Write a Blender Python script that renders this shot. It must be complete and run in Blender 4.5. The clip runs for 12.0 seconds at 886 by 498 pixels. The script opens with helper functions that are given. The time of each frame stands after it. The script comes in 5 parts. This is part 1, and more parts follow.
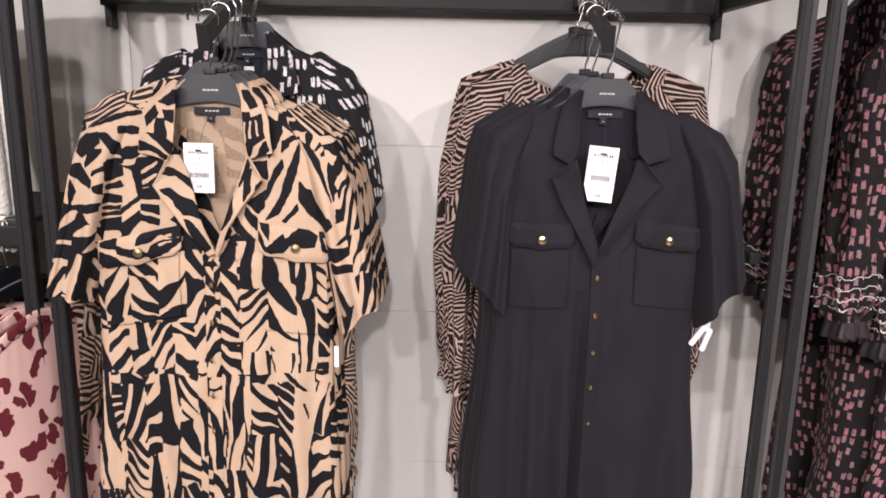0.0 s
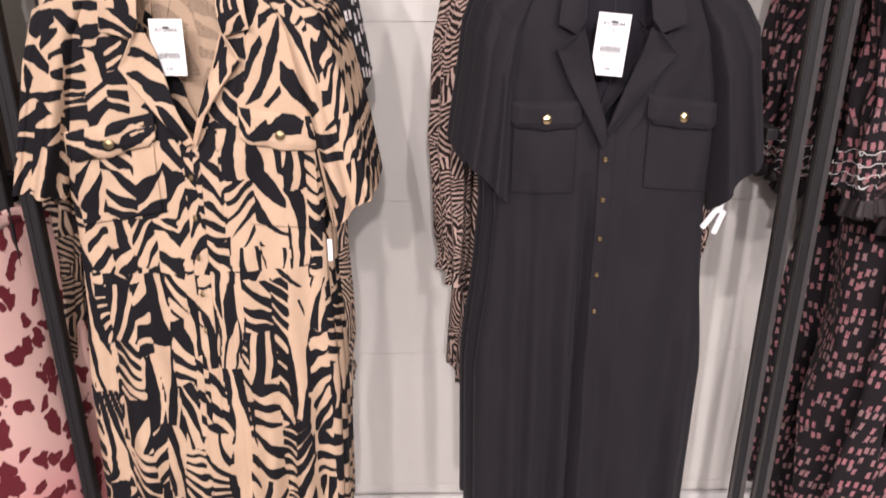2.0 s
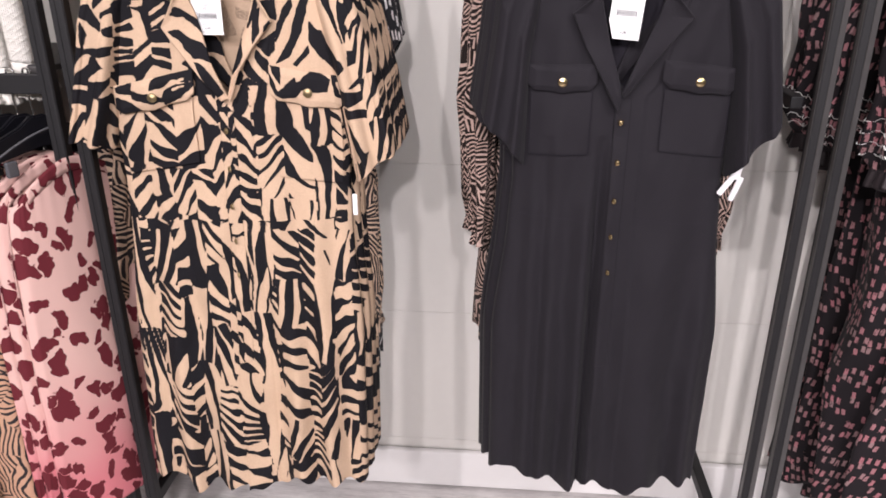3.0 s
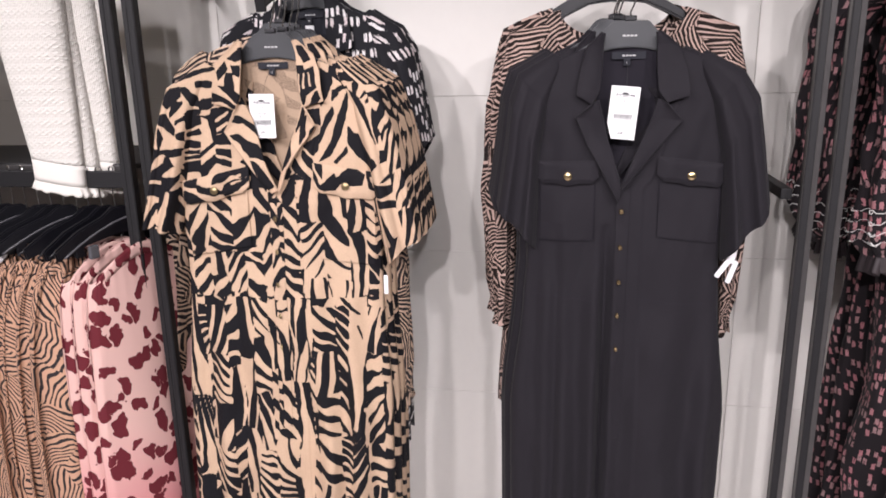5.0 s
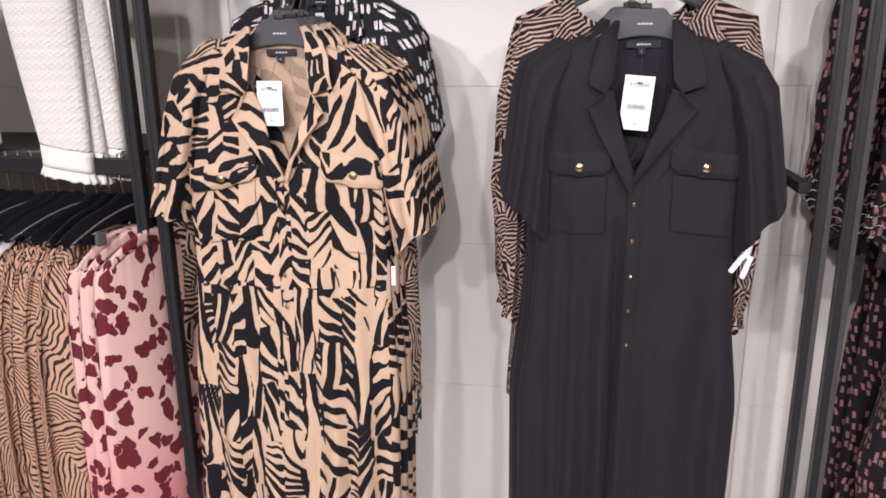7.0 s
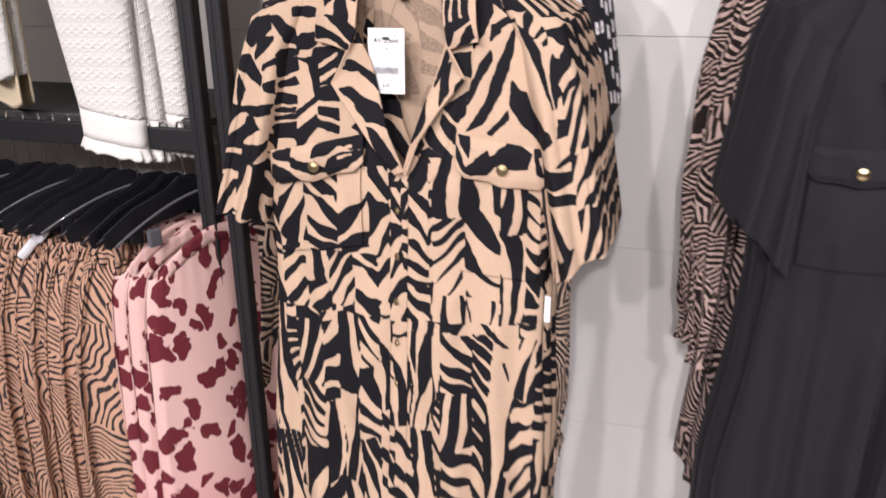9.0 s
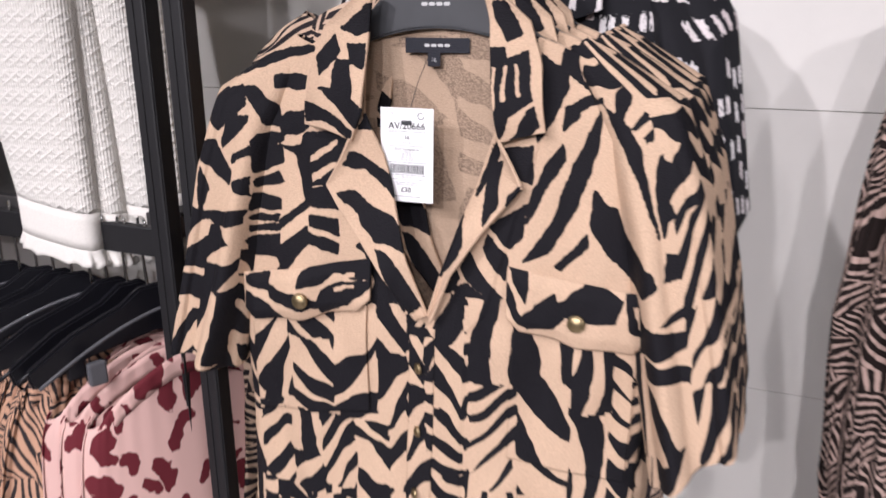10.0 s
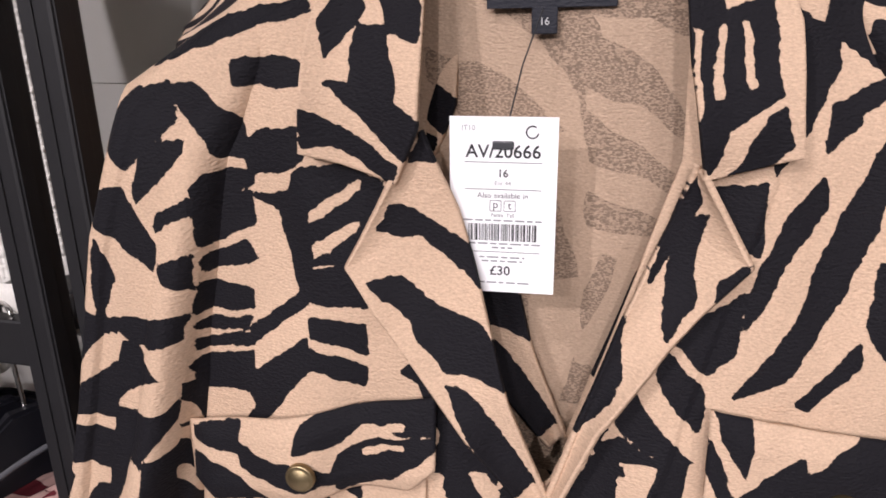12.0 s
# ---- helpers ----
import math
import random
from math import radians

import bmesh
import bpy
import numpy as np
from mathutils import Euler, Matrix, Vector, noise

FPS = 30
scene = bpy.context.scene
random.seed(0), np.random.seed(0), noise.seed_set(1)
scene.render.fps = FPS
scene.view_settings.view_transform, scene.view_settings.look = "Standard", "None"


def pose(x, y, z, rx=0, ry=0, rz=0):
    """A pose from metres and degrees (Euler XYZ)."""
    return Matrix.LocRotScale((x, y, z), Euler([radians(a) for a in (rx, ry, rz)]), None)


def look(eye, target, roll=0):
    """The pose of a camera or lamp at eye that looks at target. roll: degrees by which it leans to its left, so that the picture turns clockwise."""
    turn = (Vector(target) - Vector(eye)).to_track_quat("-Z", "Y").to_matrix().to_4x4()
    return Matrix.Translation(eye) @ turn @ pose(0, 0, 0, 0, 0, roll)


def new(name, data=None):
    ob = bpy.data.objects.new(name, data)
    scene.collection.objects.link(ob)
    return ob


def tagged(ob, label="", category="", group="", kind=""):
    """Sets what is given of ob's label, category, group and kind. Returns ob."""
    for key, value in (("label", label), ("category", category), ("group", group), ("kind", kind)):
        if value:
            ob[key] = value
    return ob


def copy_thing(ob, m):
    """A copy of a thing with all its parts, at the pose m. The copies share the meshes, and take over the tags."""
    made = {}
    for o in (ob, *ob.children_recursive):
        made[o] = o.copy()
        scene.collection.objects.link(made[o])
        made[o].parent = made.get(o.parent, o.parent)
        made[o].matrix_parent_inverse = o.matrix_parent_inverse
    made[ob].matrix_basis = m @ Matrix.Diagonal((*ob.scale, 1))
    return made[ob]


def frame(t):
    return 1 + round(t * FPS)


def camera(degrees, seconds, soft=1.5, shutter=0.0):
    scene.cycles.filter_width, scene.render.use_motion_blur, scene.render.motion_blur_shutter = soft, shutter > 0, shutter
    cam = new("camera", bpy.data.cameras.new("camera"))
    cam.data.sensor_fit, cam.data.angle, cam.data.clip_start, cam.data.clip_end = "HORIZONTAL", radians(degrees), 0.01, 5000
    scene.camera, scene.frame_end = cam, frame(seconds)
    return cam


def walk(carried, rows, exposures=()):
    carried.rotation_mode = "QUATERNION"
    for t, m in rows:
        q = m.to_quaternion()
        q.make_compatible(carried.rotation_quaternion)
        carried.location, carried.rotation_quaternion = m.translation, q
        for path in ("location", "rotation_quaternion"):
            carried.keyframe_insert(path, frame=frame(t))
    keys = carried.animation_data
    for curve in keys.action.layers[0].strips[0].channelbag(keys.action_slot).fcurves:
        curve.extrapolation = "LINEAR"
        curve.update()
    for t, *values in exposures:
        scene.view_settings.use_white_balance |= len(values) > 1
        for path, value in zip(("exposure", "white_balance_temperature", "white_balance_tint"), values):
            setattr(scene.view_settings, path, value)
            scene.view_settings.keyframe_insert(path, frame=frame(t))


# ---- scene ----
cam = camera(62.1, 12.0, soft=1.7, shutter=0.4)
METRES, EYE = 1.7, 1.5
ROWS = [
    (0.0, 0.0, 0.0, 0.0, 0.25, -12.37, -1.13),
    (0.5, 0.0005, 0.0008, -0.0015, -0.18, -13.27, -0.82),
    (1.0, -0.0082, 0.0182, -0.0053, -0.76, -14.59, -0.08),
    (1.5, -0.0265, 0.0393, -0.0077, -2.39, -17.47, 0.44),
    (2.0, -0.0101, 0.0461, -0.0186, -1.05, -20.75, 0.05),
    (2.5, 0.0207, 0.0315, -0.0276, 2.22, -22.94, 0.0),
    (4.5, 0.1021, -0.0583, -0.0214, 8.99, -17.17, 0.81),
    (5.0, 0.1035, -0.0765, -0.0174, 9.46, -14.93, 1.08),
    (5.5, 0.1093, -0.0861, -0.0184, 9.65, -13.4, 1.23),
    (6.0, 0.1123, -0.0832, -0.0201, 9.85, -12.93, 1.2),
    (6.5, 0.1124, -0.0821, -0.0228, 10.12, -13.64, 0.97),
    (8.5, 0.0208, 0.1062, -0.0329, 14.72, -19.78, 0.02),
    (9.0, -0.0336, 0.1872, -0.0277, 16.77, -19.77, 0.13),
    (9.5, -0.0573, 0.3026, -0.0209, 19.32, -18.26, -0.17),
    (10.0, -0.0901, 0.3924, -0.0175, 21.29, -16.96, -0.14),
    (10.5, -0.15, 0.4692, -0.0183, 20.85, -16.47, 0.65),
    (11.0, -0.1911, 0.5254, -0.0229, 18.78, -16.74, 0.95),
    (11.5, -0.2113, 0.5509, -0.0286, 16.7, -17.69, 1.08),
    (12.0, -0.2155, 0.5565, -0.031, 14.94, -18.3, 1.24),
]
walk(cam, [(t, pose(METRES * x, METRES * y, EYE + METRES * z, 90 + pitch, roll, yaw)) for t, x, y, z, yaw, pitch, roll in ROWS],
     [(0.0, -0.48, 6650, 10), (2.0, -0.42, 6800, 12), (2.5, -0.42, 6600, 10), (4.5, -0.42, 6450, 10), (6.5, -0.48, 6450, 10), (8.5, -0.44, 6450, 10), (10.0, -0.56, 6250, 10), (11.0, -0.66, 6400, 10), (12.0, -0.68, 6450, 11)])

# ---- light: ceiling spotlights of the shop, some added as fill, area fill and a dim even world ----
world = bpy.data.worlds.new("world")
scene.world = world
world.use_nodes = True
world.node_tree.nodes["Background"].inputs[0].default_value = (0.9, 0.87, 0.85, 1)
world.node_tree.nodes["Background"].inputs[1].default_value = 0.008
SPOTS = [(-1.5, -1.5, 300, 64, -0.52, 0.15), (1.7, -1.3, 250, 52, 0.60, 0.15), (0.1, -3.2, 480, 39, 0.03, 0.15), (-0.9, -2.6, 270, 42, -0.32, 0.15), (1.0, -2.6, 270, 42, 0.35, 0.15),
         # the last spot is added to brighten the pale wall at the left
         (-3.0, -0.6, 70, 60, -1.05, 0.15), (3.0, -0.6, 130, 60, 1.05, 0.15), (-0.75, -0.2, 70, 46, -0.85, 1.35)]
for x, y, watts, cone, aim, low in SPOTS:
    lamp = new("spot_light", bpy.data.lights.new("spot_light", "SPOT"))
    lamp.data.energy, lamp.data.spot_size, lamp.data.spot_blend = watts, radians(cone), 0.7
    lamp.data.shadow_soft_size, lamp.data.color = 0.05, (1.0, 0.925, 0.96)
    lamp.matrix_world = look((x, y, 2.93), (aim, 1.7, low))
# unseen area lamps, added overhead as soft fill
for x, y in ((0.0, -0.6), (-2.2, -1.8), (2.2, -1.8)):
    lamp = new("unseen_fill_light", bpy.data.lights.new("unseen_fill_light", "AREA"))
    lamp.data.shape, lamp.data.size, lamp.data.size_y, lamp.data.energy, lamp.data.color = "RECTANGLE", 1.2, 0.6, 13, (1.0, 0.96, 0.98)
    lamp.matrix_world = look((x, y, 2.96), (x, y + 0.001, 0))


# ---- materials ----
class Nodes:
    """A small writer of shader nodes."""

    def __init__(self, name):
        self.mat = bpy.data.materials.new(name)
        self.mat.use_nodes = True
        self.tree = self.mat.node_tree
        self.bsdf = self.tree.nodes["Principled BSDF"]

    def put(self, kind, **inputs):
        n = self.tree.nodes.new(kind)
        for key, value in inputs.items():
            self.wire(n, int(key[1:]) if key[0] == "i" and key[1:].isdigit() else key, value)
        return n

    def wire(self, n, key, value):
        if isinstance(value, bpy.types.NodeSocket):
            self.tree.links.new(value, n.inputs[key])
        elif isinstance(value, tuple) and len(value) == 3 and n.inputs[key].type == "RGBA":
            n.inputs[key].default_value = (*value, 1)
        else:
            n.inputs[key].default_value = value

    def math(self, op, a, b=0.0, c=0.0):
        n = self.tree.nodes.new("ShaderNodeMath")
        n.operation = op
        for i, v in enumerate((a, b, c)):
            self.wire(n, i, v)
        return n.outputs[0]

    def coords(self, scale=(1, 1, 1), at=(0, 0, 0), space="Object"):
        tex = self.tree.nodes.new("ShaderNodeTexCoord")
        return self.put("ShaderNodeMapping", Vector=tex.outputs[space], Scale=scale, Location=at).outputs[0]

    def flat(self, scale=1.0, at=(0, 0, 0)):
        """Place on the cloth itself, in metres: across in x, down in y."""
        n = self.tree.nodes.new("ShaderNodeAttribute")
        n.attribute_name = "flat"
        info = self.tree.nodes.new("ShaderNodeObjectInfo")
        cut_from = self.put("ShaderNodeVectorMath", i0=n.outputs["Vector"], i1=self.math("MULTIPLY", info.outputs["Random"], 4.0))
        cut_from.operation = "ADD"
        return self.put("ShaderNodeMapping", Vector=cut_from.outputs[0], Scale=scale if isinstance(scale, tuple) else (scale,) * 3, Location=at).outputs[0]

    def noise(self, vector, scale, detail=2.0, rough=0.5, colour=False):
        n = self.put("ShaderNodeTexNoise", Vector=vector, Scale=scale, Detail=detail, Roughness=rough)
        return n.outputs[1 if colour else 0]

    def step(self, value, low, high):
        n = self.put("ShaderNodeMapRange", Value=value)
        n.interpolation_type = "SMOOTHSTEP"
        n.inputs["From Min"].default_value, n.inputs["From Max"].default_value = low, high
        return n.outputs[0]

    def mix(self, factor, a, b):
        n = self.tree.nodes.new("ShaderNodeMix")
        n.data_type = "RGBA"
        self.wire(n, 0, factor), self.wire(n, 6, a), self.wire(n, 7, b)
        return n.outputs[2]

    def bump(self, height, strength=0.3, distance=0.001):
        n = self.put("ShaderNodeBump", Height=height, Strength=strength, Distance=distance)
        self.wire(self.bsdf, "Normal", n.outputs[0])

    def done(self, colour, rough=0.5, metal=0.0, sheen=0.0, soft=False):
        self.wire(self.bsdf, "Base Color", colour)
        self.wire(self.bsdf, "Roughness", rough)
        self.bsdf.inputs["Metallic"].default_value = metal
        self.bsdf.inputs["Sheen Weight"].default_value = sheen
        if soft:
            self.bsdf.inputs["Specular IOR Level"].default_value = 0.18
        return self.mat


def plain(name, colour, rough=0.5, metal=0.0, grain=40.0, amount=0.12, bump=0.0, sheen=0.0):
    n = Nodes(name)
    v = n.coords()
    tone = n.math("ADD", n.math("MULTIPLY", n.noise(v, grain, 3), 0.6), n.math("MULTIPLY", n.noise(v, grain / 9, 2), 0.4))
    dark = tuple(c * (1 - amount) for c in colour)
    light = tuple(min(1, c * (1 + amount)) for c in colour)
    if bump:
        n.bump(n.noise(v, grain * 4, 2), bump)
    return n.done(n.mix(tone, dark, light), n.math("ADD", n.math("MULTIPLY", tone, 0.15), rough - 0.07), metal, sheen)


def weave(n, scale=1500.0):
    """Height of a crepe weave, about a millimetre across."""
    v = n.coords((1, 0.3, 1.0))
    return n.math("ADD", n.noise(n.coords((0.55, 0.3, 1.0)), scale * 0.55, 2), n.math("MULTIPLY", n.noise(v, scale / 60, 2), 1.2))


def cloth_plain(name, colour, rough=0.8, strength=0.35):
    n = Nodes(name)
    h = weave(n)
    n.bump(h, strength * 1.6, 0.0008)
    tone = n.noise(n.coords(), 900, 2)
    return n.done(n.mix(tone, tuple(c * 0.8 for c in colour), tuple(c * 1.2 for c in colour)), rough, 0, 0.04, True)


def cloth_ink(name, base, ink, rough=0.75, fade=1.0):
    """A cloth printed by the mesh attribute ink: above zero is printed."""
    n = Nodes(name)
    field = n.put("ShaderNodeAttribute")
    field.attribute_name = "ink"
    rag = n.math("SUBTRACT", n.noise(n.coords((1, 0.3, 1)), 420, 3, 0.6), 0.5)
    value = n.math("ADD", field.outputs["Fac"], n.math("MULTIPLY", rag, 0.22))
    grain = n.noise(n.coords((0.55, 0.3, 1)), 1100, 2)
    low = n.mix(grain, tuple(c * 0.70 for c in base), tuple(min(1, c * 1.26) for c in base))
    printed = n.step(value, -0.02, 0.02)
    if fade < 1:
        printed = n.math("MULTIPLY", printed, n.math("MULTIPLY", n.step(grain, 0.35, 0.62), fade))
    n.bump(weave(n), 0.9, 0.0011)
    return n.done(n.mix(printed, low, n.mix(grain, ink, tuple(c * 1.5 for c in ink))), rough, 0, 0.0, True)


def cloth_fine_stripe(name, base, ink, freq, seed=0.0, twist=1.0, cell=9.0, thin=0.0):
    """Fine bent animal stripes in patches of different direction."""
    n = Nodes(name)
    v = n.flat(1.0, (seed, seed, 0))
    bent = n.put("ShaderNodeVectorMath", i0=v, i1=n.put("ShaderNodeVectorMath", i0=n.noise(v, 7, 2, 0.45, True), i1=(0.085 * twist, 0.085 * twist, 0.0)).outputs[0])
    bent.operation = "ADD"
    bent.inputs[1].links[0].from_node.operation = "MULTIPLY"
    vor = n.put("ShaderNodeTexVoronoi", Vector=bent.outputs[0], Scale=cell)
    vor.voronoi_dimensions = "2D"
    pick = n.put("ShaderNodeSeparateColor", Color=vor.outputs["Color"])
    angle = n.math("MULTIPLY", pick.outputs[0], 3.1)
    axes = n.put("ShaderNodeSeparateXYZ", Vector=bent.outputs[0])
    along = n.math("ADD", n.math("MULTIPLY", axes.outputs[0], n.math("COSINE", angle)), n.math("MULTIPLY", axes.outputs[1], n.math("SINE", angle)))
    wave = n.math("SINE", n.math("MULTIPLY", along, freq))
    wave = n.math("ADD", wave, n.math("MULTIPLY", n.math("SUBTRACT", n.noise(v, 60, 2), 0.5), 1.6))
    n.bump(weave(n), 0.35, 0.0006)
    return n.done(n.mix(n.step(wave, thin - 0.15, thin + 0.15), base, ink), 0.8, 0, 0.03, True)


def cloth_dash(name, ground, colours, sx, sz, size=0.3, cover=0.75, tilt=0.0):
    """Short brushed dashes, staggered, on a dark ground."""
    n = Nodes(name)
    v = n.flat((sx, sz, 1.0))
    vor = n.put("ShaderNodeTexVoronoi", Vector=v, Scale=1.0, Randomness=0.6)
    vor.voronoi_dimensions = "2D"
    vor.distance = "CHEBYCHEV"
    pick = n.put("ShaderNodeSeparateColor", Color=vor.outputs["Color"])
    rag = n.math("MULTIPLY", n.math("SUBTRACT", n.noise(n.coords(), 300, 3), 0.5), 0.40)
    inside = n.math("SUBTRACT", 1.0, n.step(n.math("ADD", vor.outputs["Distance"], rag), size - 0.02, size + 0.02))
    shown = n.math("MULTIPLY", inside, n.math("LESS_THAN", pick.outputs[0], cover))
    dry = n.step(n.noise(n.flat((1, 0.25, 1)), 420, 2), 0.30, 0.42)
    n.bump(weave(n), 0.35, 0.0006)
    return n.done(n.mix(n.math("MULTIPLY", shown, dry), ground, n.mix(pick.outputs[1], *colours)), 0.8, 0, 0.03, True)


def cloth_blotch(name, base, low, ink, seed=0.0):
    """Leopard blotches on a pale cloth that deepens towards the hem."""
    n = Nodes(name)
    v = n.flat((1, 0.8, 1), (seed, seed, 0))
    vor = n.put("ShaderNodeTexVoronoi", Vector=n.put("ShaderNodeMixRGB", Fac=0.06, Color1=v, Color2=n.noise(v, 22, 2, 0.5, True)).outputs[0], Scale=24.0, Randomness=0.8)
    vor.voronoi_dimensions = "2D"
    pick = n.put("ShaderNodeSeparateColor", Color=vor.outputs["Color"])
    grown = n.math("ADD", vor.outputs["Distance"], n.math("MULTIPLY", n.math("SUBTRACT", n.noise(v, 70, 2), 0.5), 0.35))
    blot = n.math("SUBTRACT", 1.0, n.step(n.math("SUBTRACT", grown, n.math("MULTIPLY", pick.outputs[1], 0.2)), 0.225, 0.255))
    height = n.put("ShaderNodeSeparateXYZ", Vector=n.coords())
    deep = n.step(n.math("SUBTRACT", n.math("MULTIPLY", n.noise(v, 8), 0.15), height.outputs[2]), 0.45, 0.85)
    n.bump(weave(n), 0.3, 0.0006)
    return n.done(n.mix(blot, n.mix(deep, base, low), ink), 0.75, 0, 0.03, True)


def knit(name, colour):
    n = Nodes(name)
    v = n.flat()
    axes = n.put("ShaderNodeSeparateXYZ", Vector=v)
    across, down = n.math("MULTIPLY", axes.outputs[0], 190), n.math("MULTIPLY", axes.outputs[1], 275)
    one, two = (n.math("ABSOLUTE", n.math("SINE", n.math(op, across, down))) for op in ("ADD", "SUBTRACT"))
    lattice = n.math("MAXIMUM", n.math("POWER", one, 3.0), n.math("MULTIPLY", n.math("POWER", two, 3.0), 0.8))
    holes = n.math("MULTIPLY", n.math("ABSOLUTE", n.math("SINE", n.math("MULTIPLY", axes.outputs[1], 137.5))), 0.5)
    ribs = n.math("MULTIPLY", n.math("SINE", n.math("MULTIPLY", axes.outputs[0], 1800)), 0.10)
    n.bump(n.math("ADD", n.math("MULTIPLY", lattice, holes), n.math("ADD", ribs, n.math("MULTIPLY", n.noise(v, 240, 2), 0.3))), 0.6, 0.005)
    tone = n.noise(v, 25, 3)
    return n.done(n.mix(tone, tuple(c * 0.92 for c in colour), colour), 0.9, 0, 0.1, True)


def wall_paint(name, colour):
    n = Nodes(name)
    v = n.coords(space="Object")
    tone = n.math("ADD", n.math("MULTIPLY", n.noise(v, 2.5, 4), 0.6), n.math("MULTIPLY", n.noise(v, 35, 3), 0.4))
    n.bump(n.noise(v, 180, 3), 0.06, 0.002)
    return n.done(n.mix(tone, tuple(c * 0.93 for c in colour), tuple(min(1, c * 1.04) for c in colour)), n.math("ADD", n.math("MULTIPLY", tone, 0.2), 0.38))


def floor_vinyl(name):
    n = Nodes(name)
    v = n.coords((1, 6, 1), space="Object")
    grain = n.noise(v, 6, 5, 0.6)
    fine = n.noise(n.coords((1.5, 14, 1)), 20, 4, 0.6)
    both = n.math("ADD", n.math("MULTIPLY", grain, 0.6), n.math("MULTIPLY", fine, 0.4))
    info = n.tree.nodes.new("ShaderNodeObjectInfo")
    tone = n.math("ADD", n.step(both, 0.3, 0.7), n.math("MULTIPLY", n.math("SUBTRACT", info.outputs["Random"], 0.5), 0.35))
    n.bump(both, 0.08, 0.001)
    return n.done(n.mix(tone, (0.36, 0.34, 0.34), (0.62, 0.59, 0.58)), n.math("ADD", n.math("MULTIPLY", both, 0.3), 0.15))


WALL = wall_paint("wall_panel_paint", (0.69, 0.668, 0.632))
SKIRT_PAINT = wall_paint("skirting_paint", (0.78, 0.76, 0.75))
CEILING = wall_paint("ceiling_paint", (0.75, 0.74, 0.73))
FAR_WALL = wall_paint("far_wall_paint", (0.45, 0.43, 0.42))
FLOOR = floor_vinyl("grey_vinyl_plank")
STEEL = plain("black_powder_coated_steel", (0.007, 0.0065, 0.008), 0.58, 0.0, 60, 0.25, 0.05)
# paler copy of the black steel, with the light it catches in its colour
STEEL_LIT = plain("lit_bronze_grey_steel", (0.085, 0.08, 0.08), 0.32, 0.4, 60, 0.2, 0.03)
CHROME = plain("chrome_wire", (0.72, 0.71, 0.70), 0.14, 1.0, 80, 0.1)
BRASS = plain("antique_brass", (0.34, 0.265, 0.15), 0.42, 1.0, 300, 0.25, 0.05)
GOLD = plain("polished_gold_metal", (0.78, 0.60, 0.33), 0.2, 1.0, 300, 0.15)
HANGER = plain("dark_grey_hanger_plastic", (0.045, 0.047, 0.052), 0.38, 0.0, 90, 0.15, 0.04)
HANGER_GLOSS = plain("black_glossy_hanger_plastic", (0.005, 0.005, 0.008), 0.40, 0.0, 90, 0.15)
PALE_PRINT = plain("silver_grey_print", (0.50, 0.50, 0.50), 0.5)
WHITE_PLASTIC = plain("white_plastic", (0.82, 0.82, 0.84), 0.35)
CARD = plain("white_card", (0.86, 0.86, 0.87), 0.6, 0, 200, 0.03)
INK = plain("black_print", (0.02, 0.02, 0.022), 0.6)
GREY_INK = plain("grey_print", (0.25, 0.25, 0.26), 0.6)
LABEL = cloth_plain("black_satin_label", (0.018, 0.019, 0.026), 0.5)
NAVY = cloth_plain("black_crepe", (0.0150, 0.0132, 0.0170), 0.75)
NAVY_IN = cloth_plain("black_crepe_inside", (0.016, 0.014, 0.020), 0.8)
ZEBRA = cloth_ink("tan_and_black_zebra_print", (0.57, 0.405, 0.285), (0.0065, 0.006, 0.008))
ZEBRA_IN = cloth_ink("washed_out_zebra_reverse", (0.46, 0.335, 0.24), (0.09, 0.065, 0.05), 0.85, 0.75)
BROWN_STRIPE = cloth_fine_stripe("brown_and_blush_fine_zebra", (0.50, 0.36, 0.31), (0.016, 0.010, 0.009), 640.0, 0.3, 1.3, 20.0, -0.35)
SAND_STRIPE = cloth_fine_stripe("sand_and_black_fine_zebra", (0.58, 0.42, 0.31), (0.02, 0.016, 0.018), 520.0, 1.7, 1.3, 16.0, -0.25)
SKIRT_STRIPE = cloth_fine_stripe("terracotta_line_print", (0.54, 0.32, 0.215), (0.030, 0.024, 0.026), 560.0, 4.1, 1.5, 13.0, 0.3)
MONO_DASH = cloth_dash("black_with_white_dashes", (0.012, 0.012, 0.015), ((0.72, 0.70, 0.70), (0.6, 0.52, 0.52)), 68.0, 29.0, 0.25, 0.84)
PINK_DASH = cloth_dash("black_with_pink_dashes", (0.014, 0.011, 0.013), ((0.36, 0.14, 0.16), (0.27, 0.17, 0.17)), 78.0, 38.0, 0.28, 0.74)
BLOTCH = cloth_blotch("pink_with_maroon_leopard", (0.69, 0.45, 0.405), (0.64, 0.20, 0.23), (0.13, 0.018, 0.026))
KNIT = knit("cream_pointelle_knit", (0.84, 0.81, 0.755))
KNIT_PLAIN = cloth_plain("cream_rib_knit", (0.83, 0.80, 0.745), 0.9)
CREAM_CLOTH = cloth_plain("yellowish_cream_cloth", (0.70, 0.58, 0.40), 0.85)
SMOCK = cloth_plain("white_smocking_thread", (0.72, 0.70, 0.68), 0.8)
SHEER = cloth_plain("grey_sheer_ruffle", (0.030, 0.023, 0.025), 0.38)
CLEAR = plain("smoky_clear_plastic", (0.10, 0.10, 0.11), 0.15)


